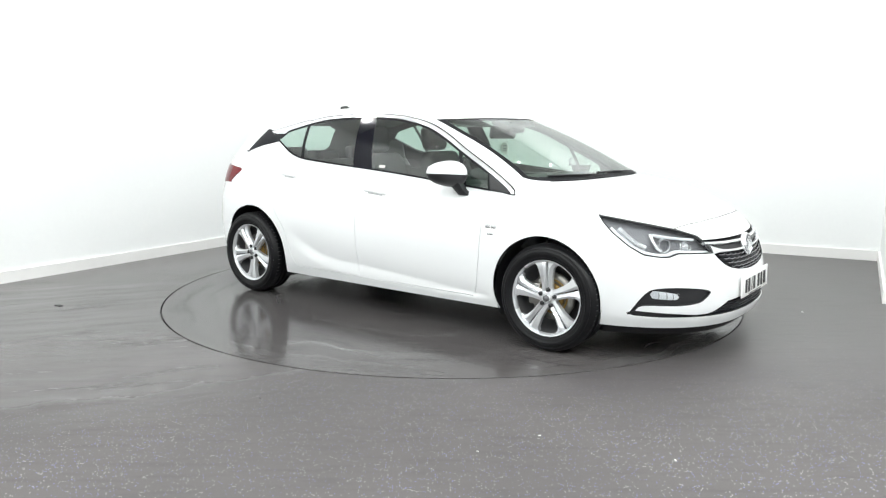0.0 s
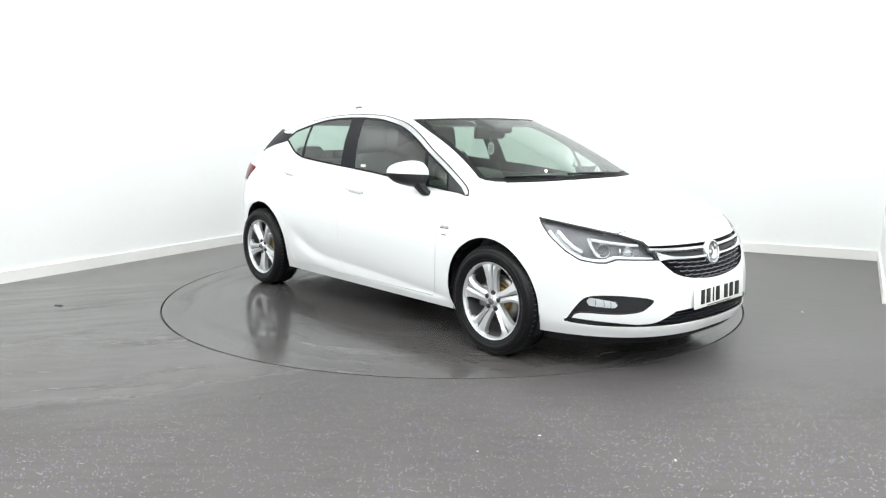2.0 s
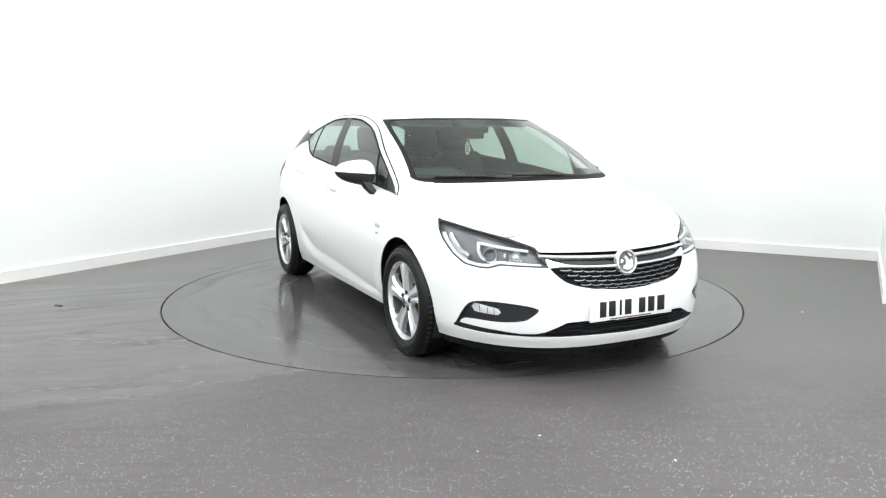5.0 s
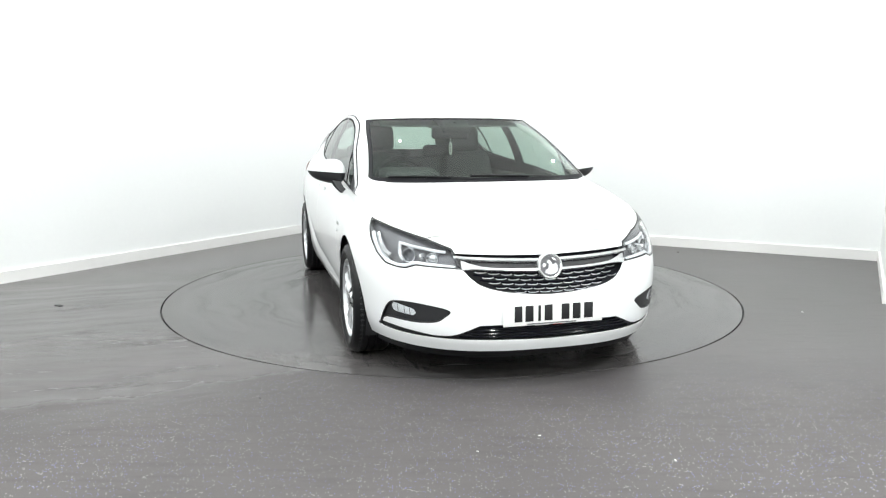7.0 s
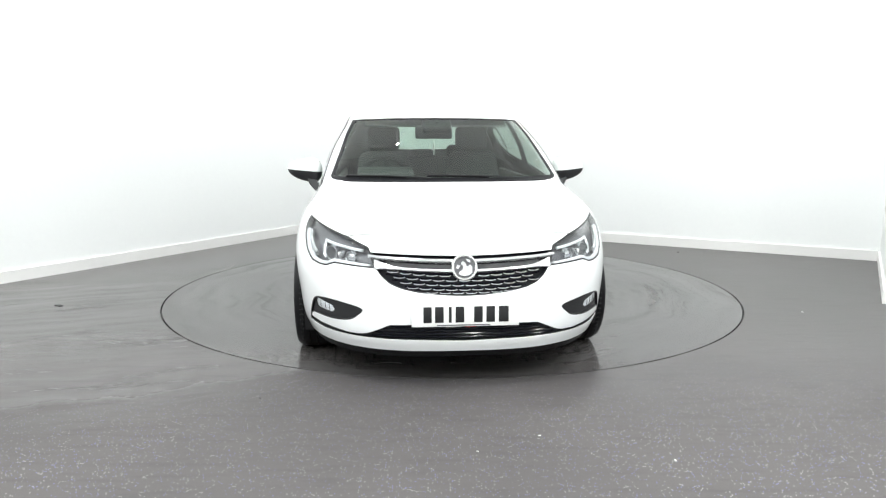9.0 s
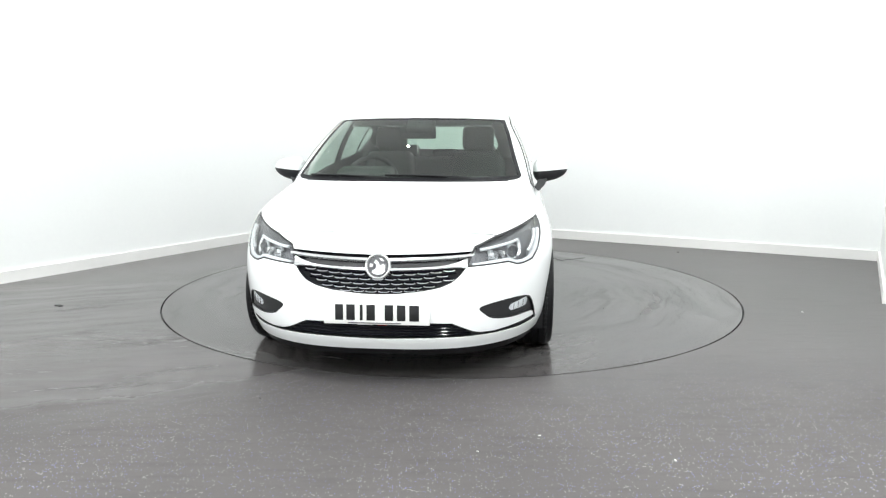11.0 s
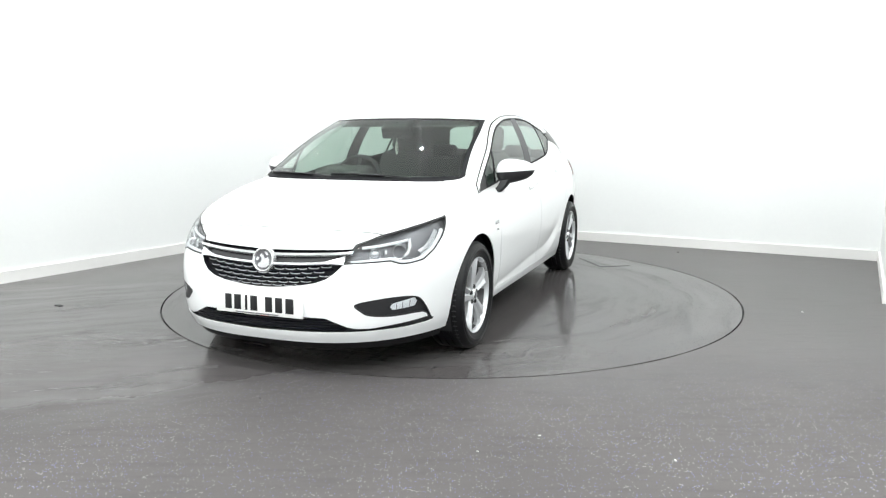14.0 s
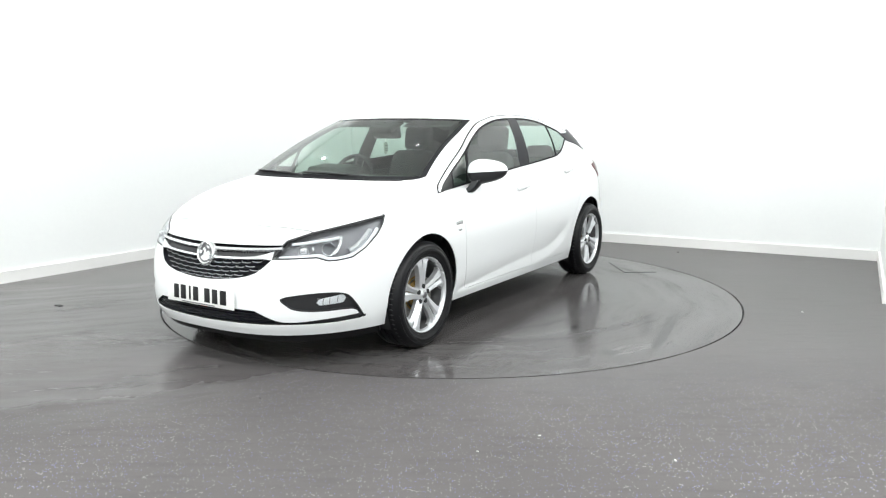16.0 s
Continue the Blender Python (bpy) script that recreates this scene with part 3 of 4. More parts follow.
def cut_body():
    bm = half_body()
    for key in ("arch0", "arch1", "dlo", "grille", "fog", "mouth", "lamp", "tail", "fin", "rear"):
        knife(bm, F[key])
    for key, by in (("strip", 0.0), ("strip", 0.006), ("dlo", 0.012), ("dlo", -0.021), ("dlo", -0.027), ("screen", 0.0), ("screen", 0.008), ("screen", 0.021), ("lamp", 0.007), ("fog", 0.006)):
        knife(bm, shifted(F[key], by))
    for key, w in (("hood", 0.003), ("door_f", 0.0016), ("door_r", 0.0016)):
        knife(bm, shifted(F[key], -w)), knife(bm, shifted(F[key], w))
    for line, w in ((DIVIDER, 0.013), (POST, 0.012), (SAIL, 0.006)):
        knife(bm, within_dlo(line, -w)), knife(bm, within_dlo(line, w))
    knife(bm, within_dlo(B_REAR, 0)), knife(bm, within_dlo(B_FRONT, 0))
    knife(bm, BUMPER), knife(bm, TAILCUT)
    return bm


cut = cut_body()
cut.faces.ensure_lookup_table()
CENTRES = np.array([f.calc_center_median()[:] for f in cut.faces])
D = {k: f(CENTRES) for k, f in F.items()}
LINES = [f(CENTRES) for f in (DIVIDER, POST, SAIL, B_REAR, B_FRONT, BUMPER)]
SORTED = {}
for i, f in enumerate(cut.faces):
    d = {k: v[i] for k, v in D.items()}
    div, post, sail, br, bf, bump = (v[i] for v in LINES)
    x, y, z = CENTRES[i]
    if d["arch0"] < 0 or d["arch1"] < 0:
        continue
    if d["dlo"] < -0.012 and div < -0.013:
        key = "quarter_glass"
    elif d["dlo"] < -0.012 and div > 0.013 and br < 0:
        key = "rear_door_glass"
    elif d["dlo"] < -0.012 and bf > 0 and post < -0.012:
        key = "front_door_glass"
    elif d["dlo"] < -0.012 and post > 0.012 and sail < -0.006:
        key = "front_quarter_glass"
    elif d["dlo"] < 0 and div > 0.013 and br > 0 and bf < 0:
        key = "pillar_trim"
    elif d["dlo"] < 0 and sail > 0.006:
        key = "mirror_sail"
    elif d["dlo"] < 0:
        key = "window_seal"
    elif d["strip"] < 0 and d["dlo"] > 0.027 and x > -0.9:
        key = "body_shell"
    elif d["strip"] < 0 and d["dlo"] > 0.021 and x > -0.9:
        key = "window_seal"
    elif d["strip"] < -0.006:
        key = "window_seal" if (x < -1.1 and z < 1.235) else "chrome_strip"
    elif d["strip"] < 0:
        key = "window_seal"
    elif d["fin"] < 0:
        key = "rear_pillar_trim"
    elif d["screen"] < -0.021 or (d["screen"] < -0.008 and z > 1.318 and y < 0.56):
        key = "windscreen"
    elif d["screen"] < 0:
        key = "windscreen_seal"
    elif d["rear"] < 0:
        key = "rear_window"
    elif d["lamp"] < -0.007:
        key = "lamp"
    elif d["lamp"] < 0:
        key = "lamp_edge"
    elif d["grille"] < 0:
        key = "grille"
    elif d["fog"] < -0.006:
        key = "fog"
    elif d["fog"] < 0:
        key = "fog_edge"
    elif d["mouth"] < 0:
        key = "mouth"
    elif d["tail"] < 0:
        key = "tail_lamp"
    elif min(abs(d["hood"]) - 0.0014 if x > 1.9 else 1, abs(d["door_f"]), abs(d["door_r"])) < 0.0016:
        continue
    elif d["hood"] < 0:
        key = "bonnet"
    elif d["door_f"] < 0:
        key = "front_door"
    elif d["door_r"] < 0:
        key = "rear_door"
    elif bump < 0:
        key = "front_bumper"
    elif x < -1.5 and z < 0.62:
        key = "rear_bumper"
    else:
        key = "body_shell"
    SORTED.setdefault(key, []).append(i)


def skin(key, s=1, both=False, shift=0.0):
    """The sorted faces as a bmesh on the left (s=1) or right (s=-1) or on both sides, pushed outward by shift."""
    bm = bmesh.new()
    for sgn in ((1, -1) if both else (s,)):
        at = {}
        for i in SORTED[key]:
            vs = []
            for v in cut.faces[i].verts:
                if v not in at:
                    p = v.co + v.normal * shift
                    at[v] = bm.verts.new((p.x, 0.0 if both and abs(p.y) < 1e-4 else sgn * p.y, p.z))
                vs.append(at[v])
            try:
                bm.faces.new(vs if sgn > 0 else vs[::-1])
            except ValueError:
                pass
    if both:
        bmesh.ops.remove_doubles(bm, verts=bm.verts, dist=1e-4)
    return bm


cut.normal_update()
probe = max(cut.faces, key=lambda f: f.calc_center_median().y)
if probe.normal.y < 0:
    bmesh.ops.reverse_faces(cut, faces=cut.faces)
    cut.normal_update()
TREE = BVHTree.FromBMesh(cut)


def panel(name, bm, materials, parent, label="", thick=0.005):
    """A body panel: a shell with true thickness, its inner face in the second material."""
    me = bpy.data.meshes.new(name)
    bm.edges.index_update()
    rim = [e.index for e in bm.edges if e.is_boundary]
    bm.to_mesh(me)
    bm.free()
    for m in materials:
        me.materials.append(m)
    me.polygons.foreach_set("use_smooth", [True] * len(me.polygons))
    me.set_sharp_from_angle(angle=radians(40))
    for i in rim:
        me.edges[i].use_edge_sharp = True
    ob = new(name, me)
    ob.parent = parent
    if label:
        ob["label"] = label
    if thick:
        mod = ob.modifiers.new("thickness", "SOLIDIFY")
        mod.thickness, mod.offset = thick, -1
        if len(materials) > 1:
            mod.material_offset = 1
    return ob


def at_front(y, z, out=0.0):
    p, n, _, _ = TREE.ray_cast(Vector((3, abs(y), z)), Vector((-1, 0, 0)))
    p = p + n * out
    return Vector((p.x, p.y if y >= 0 else -p.y, p.z))


def at_side(x, z, out=0.0):
    p, n, _, _ = TREE.ray_cast(Vector((x, 2, z)), Vector((0, -1, 0)))
    return p + n * out


def at_corner(q, z, out=0.0):
    p, n, _, _ = TREE.ray_cast(Vector((q * 0.7071 + 2, -q * 0.7071 + 2, z)), Vector((-1, -1, 0)).normalized())
    return p + n * out


def flip(points):
    return [Vector((p[0], -p[1], p[2])) for p in points]


# -- painted panels --
panel("body_shell", skin("body_shell", both=True), (WHITE, LINING), car)
panel("bonnet", skin("bonnet", both=True), (WHITE, INNER), car)
front_bumper = panel("front_bumper", skin("front_bumper", both=True), (WHITE, INNER), car)
panel("rear_bumper", skin("rear_bumper", both=True), (WHITE, INNER), car)
screen = panel("windscreen", skin("windscreen", both=True), (SCREEN,), car, "green-tinted laminated windscreen", 0)
panel("seal", skin("windscreen_seal", both=True, shift=0.001), (SEAL, INNER), screen, "black windscreen border")
panel("rear_window", skin("rear_window", both=True), (GLASS,), car, "tinted rear window", 0)
doors = {}
for s in (1, -1):
    doors["front", s] = panel("front_door", skin("front_door", s), (WHITE, INNER), car)
    doors["rear", s] = panel("rear_door", skin("rear_door", s), (WHITE, INNER), car)
    panel("window_glass", skin("front_door_glass", s), (GLASS,), doors["front", s], "green-tinted side window", 0)
    panel("quarter_light", skin("front_quarter_glass", s), (GLASS,), doors["front", s], "small fixed corner window", 0)
    panel("mirror_sail", skin("mirror_sail", s), (BLACK, INNER), doors["front", s], "black plastic corner panel")
    panel("window_glass", skin("rear_door_glass", s), (GLASS,), doors["rear", s], "green-tinted side window", 0)
    panel("quarter_light", skin("quarter_glass", s), (GLASS,), doors["rear", s], "small fixed corner window", 0)
    panel("pillar_trim", skin("pillar_trim", s), (GLOSSBLACK, INNER), car, "gloss black middle pillar")
    panel("window_seal", skin("window_seal", s, shift=0.002), (SEAL, INNER), car, "black rubber window seal")
    panel("chrome_strip", skin("chrome_strip", s, shift=0.004), (SATIN, INNER), car, "satin silver strip over the windows")
    panel("rear_pillar_trim", skin("rear_pillar_trim", s, shift=0.002), (GLOSSBLACK, INNER), car, "gloss black rear pillar cover")
    panel("tail_lamp", skin("tail_lamp", s, shift=0.006), (TAILRED, INNER), car, "red tail lamp")


# -- underside, arches and inner shell --
def inner_shell():
    bm, grid = bmesh.new(), []
    for v in [i / 16 for i in range(16)]:
        row = lower(v)
        grid.append([bm.verts.new((p.x * 0.972, p.y * 0.955, p.z)) for p in row])
    for a, b in zip(grid, grid[1:]):
        for k in range(len(a) - 1):
            c = (a[k].co + b[k + 1].co) / 2
            if all(math.hypot(c.x - ax, c.z - az) > ar + 0.035 or c.y < 0.45 for ax, az, ar in ARCHES):
                bm.faces.new((a[k], a[k + 1], b[k + 1], b[k]))
    return mirrored(bm)


# Dark sheet added behind the panels to keep the shut gaps dark.
part("inner_shell", inner_shell(), INNER, car, "dark sheet backing the panel gaps")
part("floor_pan", box(-1.95, -0.6, 0.17, 1.95, 0.6, 0.23, 0.02), BLACK, car, "black underbody")
for ax, az, ar in ARCHES:
    for s in (1, -1):
        bm, rows = bmesh.new(), []
        for k in range(37):
            a = radians(-28 + 236 * k / 36)
            c, d = math.cos(a), math.sin(a)
            rows.append([bm.verts.new((ax + r * c, s * y, max(0.12, az + r * d))) for r, y in ((0.05, 0.56), (ar, 0.56), (ar + 0.006, 0.70), (ar + 0.006, 0.80), (ar + 0.004, 0.83))])
        for a, b in zip(rows, rows[1:]):
            for i in range(4):
                bm.faces.new((a[i], a[i + 1], b[i + 1], b[i]))
        part("arch_liner", bm, BLACK, car, "black plastic wheel arch liner")


def lip():
    """The black air dam under the nose."""
    bm, rows = bmesh.new(), []
    for sgn in (-1, 1):
        ring_pts = [p for p in lower(0.0) if p.x > 1.66]
        for p in (ring_pts[::-1] if sgn < 0 else ring_pts[1:]):
            o = Vector((p.x * 0.984, sgn * p.y * 0.975, 0))
            i = Vector((p.x * 0.965, sgn * p.y * 0.955, 0))
            low = 0.158 - 0.01 * abs(p.y)
            rows.append([bm.verts.new(q) for q in ((o.x, o.y, 0.215), (o.x + 0.004, o.y, 0.19), (o.x - 0.004, o.y * 0.995, low), (i.x, i.y, low), (i.x, i.y, 0.215))])
    for a, b in zip(rows, rows[1:]):
        for k in range(5):
            bm.faces.new((a[k], a[(k + 1) % 5], b[(k + 1) % 5], b[k]))
    bm.faces.new(rows[0]), bm.faces.new(rows[-1][::-1])
    return bm


part("air_dam", lip(), RUBBER, front_bumper, "black plastic air dam")


# -- upper grille, its chrome wing and the round emblem --
def recessed(key, depth, both=True, s=1):
    """Faces pushed in by depth, with walls to their old rim."""
    bm = skin(key, s, both)
    far = bmesh.ops.extrude_face_region(bm, geom=bm.faces[:])
    moved_verts = [g for g in far["geom"] if isinstance(g, bmesh.types.BMVert)]
    for v in moved_verts:
        v.co.x -= depth
    bmesh.ops.delete(bm, geom=[f for f in bm.faces if all(v not in set(moved_verts) for v in f.verts)], context="FACES_ONLY")
    return bm


GRILLEBLACK = mat("grille_plastic", (0.008, 0.008, 0.011), 0.5, spec=0.2, grain=0.08, scale=80)
ARCGREY = mat("dulled_chrome", (0.42, 0.42, 0.44), 0.3, metal=0.8, grain=0.03, scale=90)
grille = part("grille", recessed("grille", 0.035), GRILLEBLACK, car, "black grille with small chrome arcs")
for row, (zz, lo, hi) in enumerate(((0.590, -6, 6), (0.567, -6, 6), (0.545, -5, 5), (0.523, -5, 5), (0.502, -4, 4), (0.486, -3, 3))):
    pitch = 0.0635
    for k in range(lo, hi + 1):
        yc = (k + (0.5 if row % 2 else 0.0)) * pitch
        zc = zz + 0.028 * (yc / 0.42) ** 2
        limit = keyed(zc, ((0.473, 0.0), (0.49, 0.228), (0.51, 0.31), (0.53, 0.365), (0.565, 0.405), (0.6, 0.43)))
        if abs(yc) > limit - 0.018 or (row == 0 and abs(yc) < 0.07) or (row == 1 and abs(yc) < 0.06):
            continue
        pts = [at_front(yc + w * 0.027, zc - 0.0045 * (1 - w ** 4) + 0.002, -0.006) for w in (-1, -0.75, -0.4, 0, 0.4, 0.75, 1)]
        part("grille_arc", sweep(pts, 0.0024, 6, squash=0.85), ARCGREY, grille, "small chrome arc")
for row in range(5):
    zz = 0.578 - 0.0235 * row
    half = keyed(zz, ((0.473, 0.1), (0.49, 0.228), (0.51, 0.31), (0.53, 0.365), (0.565, 0.405), (0.6, 0.43))) - 0.01
    part("grille_bar", sweep([at_front(half * w, zz + 0.028 * (half * w / 0.42) ** 2, -0.018) for w in (i / 8 for i in range(-8, 9))], 0.0055, 6, squash=0.7), GLOSSBLACK, grille)


def ribbon(line, width, depth, out):
    """A flat bar with rounded edges lying on the nose along (y, z)."""
    bm, rows = bmesh.new(), []
    for y, z, w in line:
        h = w * width / 2
        rows.append([bm.verts.new(at_front(y, z + dz * h, o)) for dz, o in ((-1, out - depth), (-1, out - 0.003), (-0.75, out), (0.75, out), (1, out - 0.003), (1, out - depth))])
    for a, b in zip(rows, rows[1:]):
        for k in range(6):
            bm.faces.new((a[k], a[(k + 1) % 6], b[(k + 1) % 6], b[k]))
    bm.faces.new(rows[0]), bm.faces.new(rows[-1])
    return bm


for s in (1, -1):
    part("wing_bar", ribbon([(s * y, keyed(y, ((0.0, 0.632), (0.2, 0.638), (0.40, 0.647), (0.47, 0.652))), 1) for y in (0.05, 0.1, 0.15, 0.2, 0.25, 0.3, 0.35, 0.4, 0.44, 0.466)], 0.013, 0.02, 0.008), CHROME, grille, "chrome grille wing")
    part("wing_bar", ribbon([(s * y, keyed(y, ((0.0, 0.588), (0.2, 0.594), (0.33, 0.602), (0.43, 0.615))), keyed(y, ((0.05, 0.9), (0.33, 1.0), (0.40, 2.2), (0.44, 3.4)))) for y in (0.05, 0.1, 0.15, 0.2, 0.25, 0.3, 0.34, 0.37, 0.4, 0.42, 0.436)], 0.014, 0.02, 0.008), CHROME, grille, "chrome grille wing")
    part("wing_insert", ribbon([(s * y, keyed(y, ((0.0, 0.61), (0.2, 0.616), (0.38, 0.626))), 1) for y in (0.05, 0.12, 0.2, 0.28, 0.34, 0.385)], 0.024, 0.02, -0.012), BLACK, grille)

EMB = at_front(0, 0.606)
tilt = pose(EMB.x + 0.012, 0, 0.606, 0, -10, 0)
emblem = part("emblem", moved(moved(lathe([(0.050, 0.0), (0.0525, 0.006), (0.058, 0.009), (0.063, 0.007), (0.066, 0.0), (0.066, -0.02), (0, -0.02), (0, -0.012), (0.050, -0.012), (0.050, 0.0)], 48), pose(0, 0, 0, 0, 0, -90)), tilt), CHROME, grille, "round chrome emblem")
part("emblem_face", moved(moved(lathe([(0, -0.003), (0.0505, -0.003), (0.0505, -0.01), (0, -0.01)], 40), pose(0, 0, 0, 0, 0, -90)), tilt), LAMPGREY, emblem, "grey sunken emblem face")
for shape in (((0.022, -0.040), (0.040, -0.026), (0.040, 0.004), (0.030, 0.016), (0.012, 0.006), (0.004, 0.024), (-0.010, 0.034), (-0.020, 0.022), (-0.008, 0.010), (-0.012, -0.012), (-0.028, -0.020), (-0.030, -0.034), (-0.004, -0.044)), ((-0.022, 0.012), (-0.040, 0.016), (-0.044, -0.004), (-0.030, -0.004)), ((0.018, 0.030), (0.034, 0.026), (0.026, 0.040), (0.006, 0.046))):
    bm = bmesh.new()
    f = bm.faces.new([bm.verts.new((-0.004, y, z)) for y, z in shape])
    up = bmesh.ops.extrude_face_region(bm, geom=[f])["geom"]
    top = [g for g in up if isinstance(g, bmesh.types.BMVert)]
    for v in top:
        v.co = Vector((0.007, v.co.y * 0.94, v.co.z * 0.94))
    part("emblem_mark", moved(bm, tilt), CHROME, emblem, "raised chrome shape", sharp=25)

# -- lower mouth, plate --
mouth = part("lower_grille", recessed("mouth", 0.03), BLACK, front_bumper, "black lower air intake")
for zz in (0.268, 0.286, 0.304, 0.32):
    half = keyed(zz, ((0.25, 0.45), (0.27, 0.46), (0.29, 0.43), (0.32, 0.37)))
    part("slat", sweep([at_front(half * w, zz, -0.014) for w in (i / 8 for i in range(-8, 9))], 0.0055, 6, squash=0.75), GLOSSBLACK, mouth)
number_plate = part("number_plate", moved(box(-0.004, -0.262, -0.058, 0.006, 0.262, 0.068, 0.003), pose(2.236, 0, 0.386, 0, -2, 0)), PLATE, front_bumper, "white front plate with black bars")
for yc, w in ((-0.185, 0.040), (-0.128, 0.042), (-0.075, 0.014), (-0.028, 0.042), (0.062, 0.042), (0.122, 0.042), (0.186, 0.048)):
    part("plate_bar", moved(box(0.005, yc - w / 2, -0.038, 0.0075, yc + w / 2, 0.04, 0.001), pose(2.236, 0, 0.386, 0, -2, 0)), INK, number_plate, "plain black bar")
part("plate_bar", moved(box(0.005, -0.14, -0.0535, 0.0073, 0.12, -0.048), pose(2.236, 0, 0.386, 0, -2, 0)), LAMPGREY, number_plate, "thin line of small writing as a bar")
part("dealer_strip", box(2.222, -0.10, 0.322, 2.2335, 0.16, 0.3295, 0.001), INK, number_plate, "black strip under the plate")
part("dealer_mark", box(2.2335, -0.095, 0.3235, 2.2345, -0.02, 0.328), PAPER, number_plate)
part("dealer_mark", box(2.2335, 0.0, 0.3235, 2.2345, 0.05, 0.328), LETTERRED, number_plate)

# -- headlamps and fog lamps --
for s in (1, -1):
    side_pts = (lambda pts: pts) if s > 0 else flip
    lamp_ob = panel("headlamp", skin("lamp", s, shift=0.002), (CLEAR,), car, "swept-back headlamp with a clear cover", 0)
    panel("seal", skin("lamp_edge", s, shift=0.001), (BLACK, INNER), lamp_ob, "black lamp surround")
    bowl = skin("lamp", s)
    rim = bmesh.ops.extrude_face_region(bowl, geom=bowl.faces[:])
    deep = {g for g in rim["geom"] if isinstance(g, bmesh.types.BMVert)}
    for v in deep:
        v.co += Vector((-0.04, -0.025 * s, 0))
    bmesh.ops.delete(bowl, geom=[f for f in bowl.faces if not deep & set(f.verts)], context="FACES_ONLY")
    part("lamp_bowl", bowl, LAMPGREY, lamp_ob, "dark grey lamp housing")
    low = [(0.625, 0.745), (0.66, 0.70), (0.715, 0.648), (0.77, 0.618), (0.84, 0.603), (0.885, 0.602), (0.915, 0.606), (0.95, 0.620), (1.02, 0.617), (1.10, 0.612), (1.16, 0.608)]
    part("light_guide", sweep(side_pts([at_corner(q, z, -0.014) for q, z in smooth_line(low, 3)]), 0.0115, 8), DRL, lamp_ob, "milky daytime light guide")
    part("light_guide", sweep(side_pts([at_corner(q, z, -0.018) for q, z in smooth_line([(0.84, 0.713), (0.93, 0.70), (1.03, 0.688), (1.09, 0.682)], 4)]), 0.008, 8, squash=1.0), DRL, lamp_ob, "milky upper light guide")
    part("chrome_fin", sweep(side_pts([at_corner(q, z, -0.02) for q, z in ((0.665, 0.745), (0.70, 0.70), (0.745, 0.66), (0.79, 0.64))]), 0.013, 8, squash=1.4), SATIN, lamp_ob, "bright lamp fin")
    part("chrome_fin", sweep(side_pts([at_corner(q, z, -0.024) for q, z in ((0.83, 0.72), (0.838, 0.68), (0.855, 0.645), (0.88, 0.63))]), 0.011, 8), SATIN, lamp_ob, "bright lamp fin")
    for q, z, r in ((0.90, 0.66, 0.032), (1.035, 0.65, 0.026)):
        c = at_corner(q, z, -0.028)
        turn = pose(c.x, c.y * s, c.z, 0, 0, -90 + 35 * s)
        ringob = part("projector_ring", moved(lathe([(r, 0.006), (r + 0.005, 0.008), (r + 0.006, -0.02), (r, -0.02), (r, 0.006)], 32), turn), SATIN, lamp_ob, "bright projector ring")
        part("projector_lens", moved(lathe([(0, r * 0.35), (r * 0.4, r * 0.3), (r * 0.75, r * 0.16), (r, -0.004), (0, -0.012)], 32), turn), CLEAR if q < 1 else SATIN, ringob, "round lamp lens")
    part("reflector", moved(box(-0.03, -0.006, -0.018, 0.03, 0.006, 0.02, 0.005), pose(*side_pts([at_corner(0.985, 0.655, -0.022)])[0], 0, 0, 45 if s > 0 else 135)), SATIN, lamp_ob, "bright reflector")

    fog_ob = part("fog_surround", skin("fog", s, shift=-0.012), BLACK, front_bumper, "black fog lamp recess")
    panel("fog_frame", skin("fog_edge", s, shift=0.0), (BLACK, INNER), fog_ob, thick=0.014)
    def patch(q0, q1, z0, z1, out, bulge, s=s):
        """A rounded lens lying in the corner view."""
        bm, rows = bmesh.new(), []
        for i in range(13):
            u = -1 + i / 6
            edge = (1 - abs(u) ** 8) ** 0.5 * (0.85 - 0.15 * u) if abs(u) < 1 else 0.02
            row = []
            for j in range(7):
                w = (-1 + j / 3) * edge
                p = at_corner(q0 + (q1 - q0) * (u + 1) / 2, z0 + (z1 - z0) * (w + 1) / 2 - 0.008 * u, out + bulge * (1 - u * u) * (1 - w * w))
                row.append(bm.verts.new((p.x, s * p.y, p.z)))
            rows.append(row)
        for a, b in zip(rows, rows[1:]):
            for j in range(6):
                bm.faces.new((a[j], a[j + 1], b[j + 1], b[j]))
        return bm
    # Milky white paints the reflector's bright reflection into its colour.
    part("fog_lamp", patch(0.815, 0.975, 0.357, 0.405, -0.011, 0.003), DRL, fog_ob, "fog lamp reflector with its bright reflection painted milky white")
    for q in (0.862, 0.905, 0.94):
        part("fog_rib", sweep(side_pts([at_corner(q, 0.364 - 0.1 * (q - 0.9), -0.009), at_corner(q + 0.001, 0.380 - 0.1 * (q - 0.9), -0.006), at_corner(q - 0.003, 0.397 - 0.1 * (q - 0.9), -0.009)]), 0.0018, 6), LAMPGREY, fog_ob)
    part("fog_lens", patch(0.805, 0.99, 0.350, 0.411, -0.007, 0.008), CLEAR, fog_ob, "clear fog lamp lens")

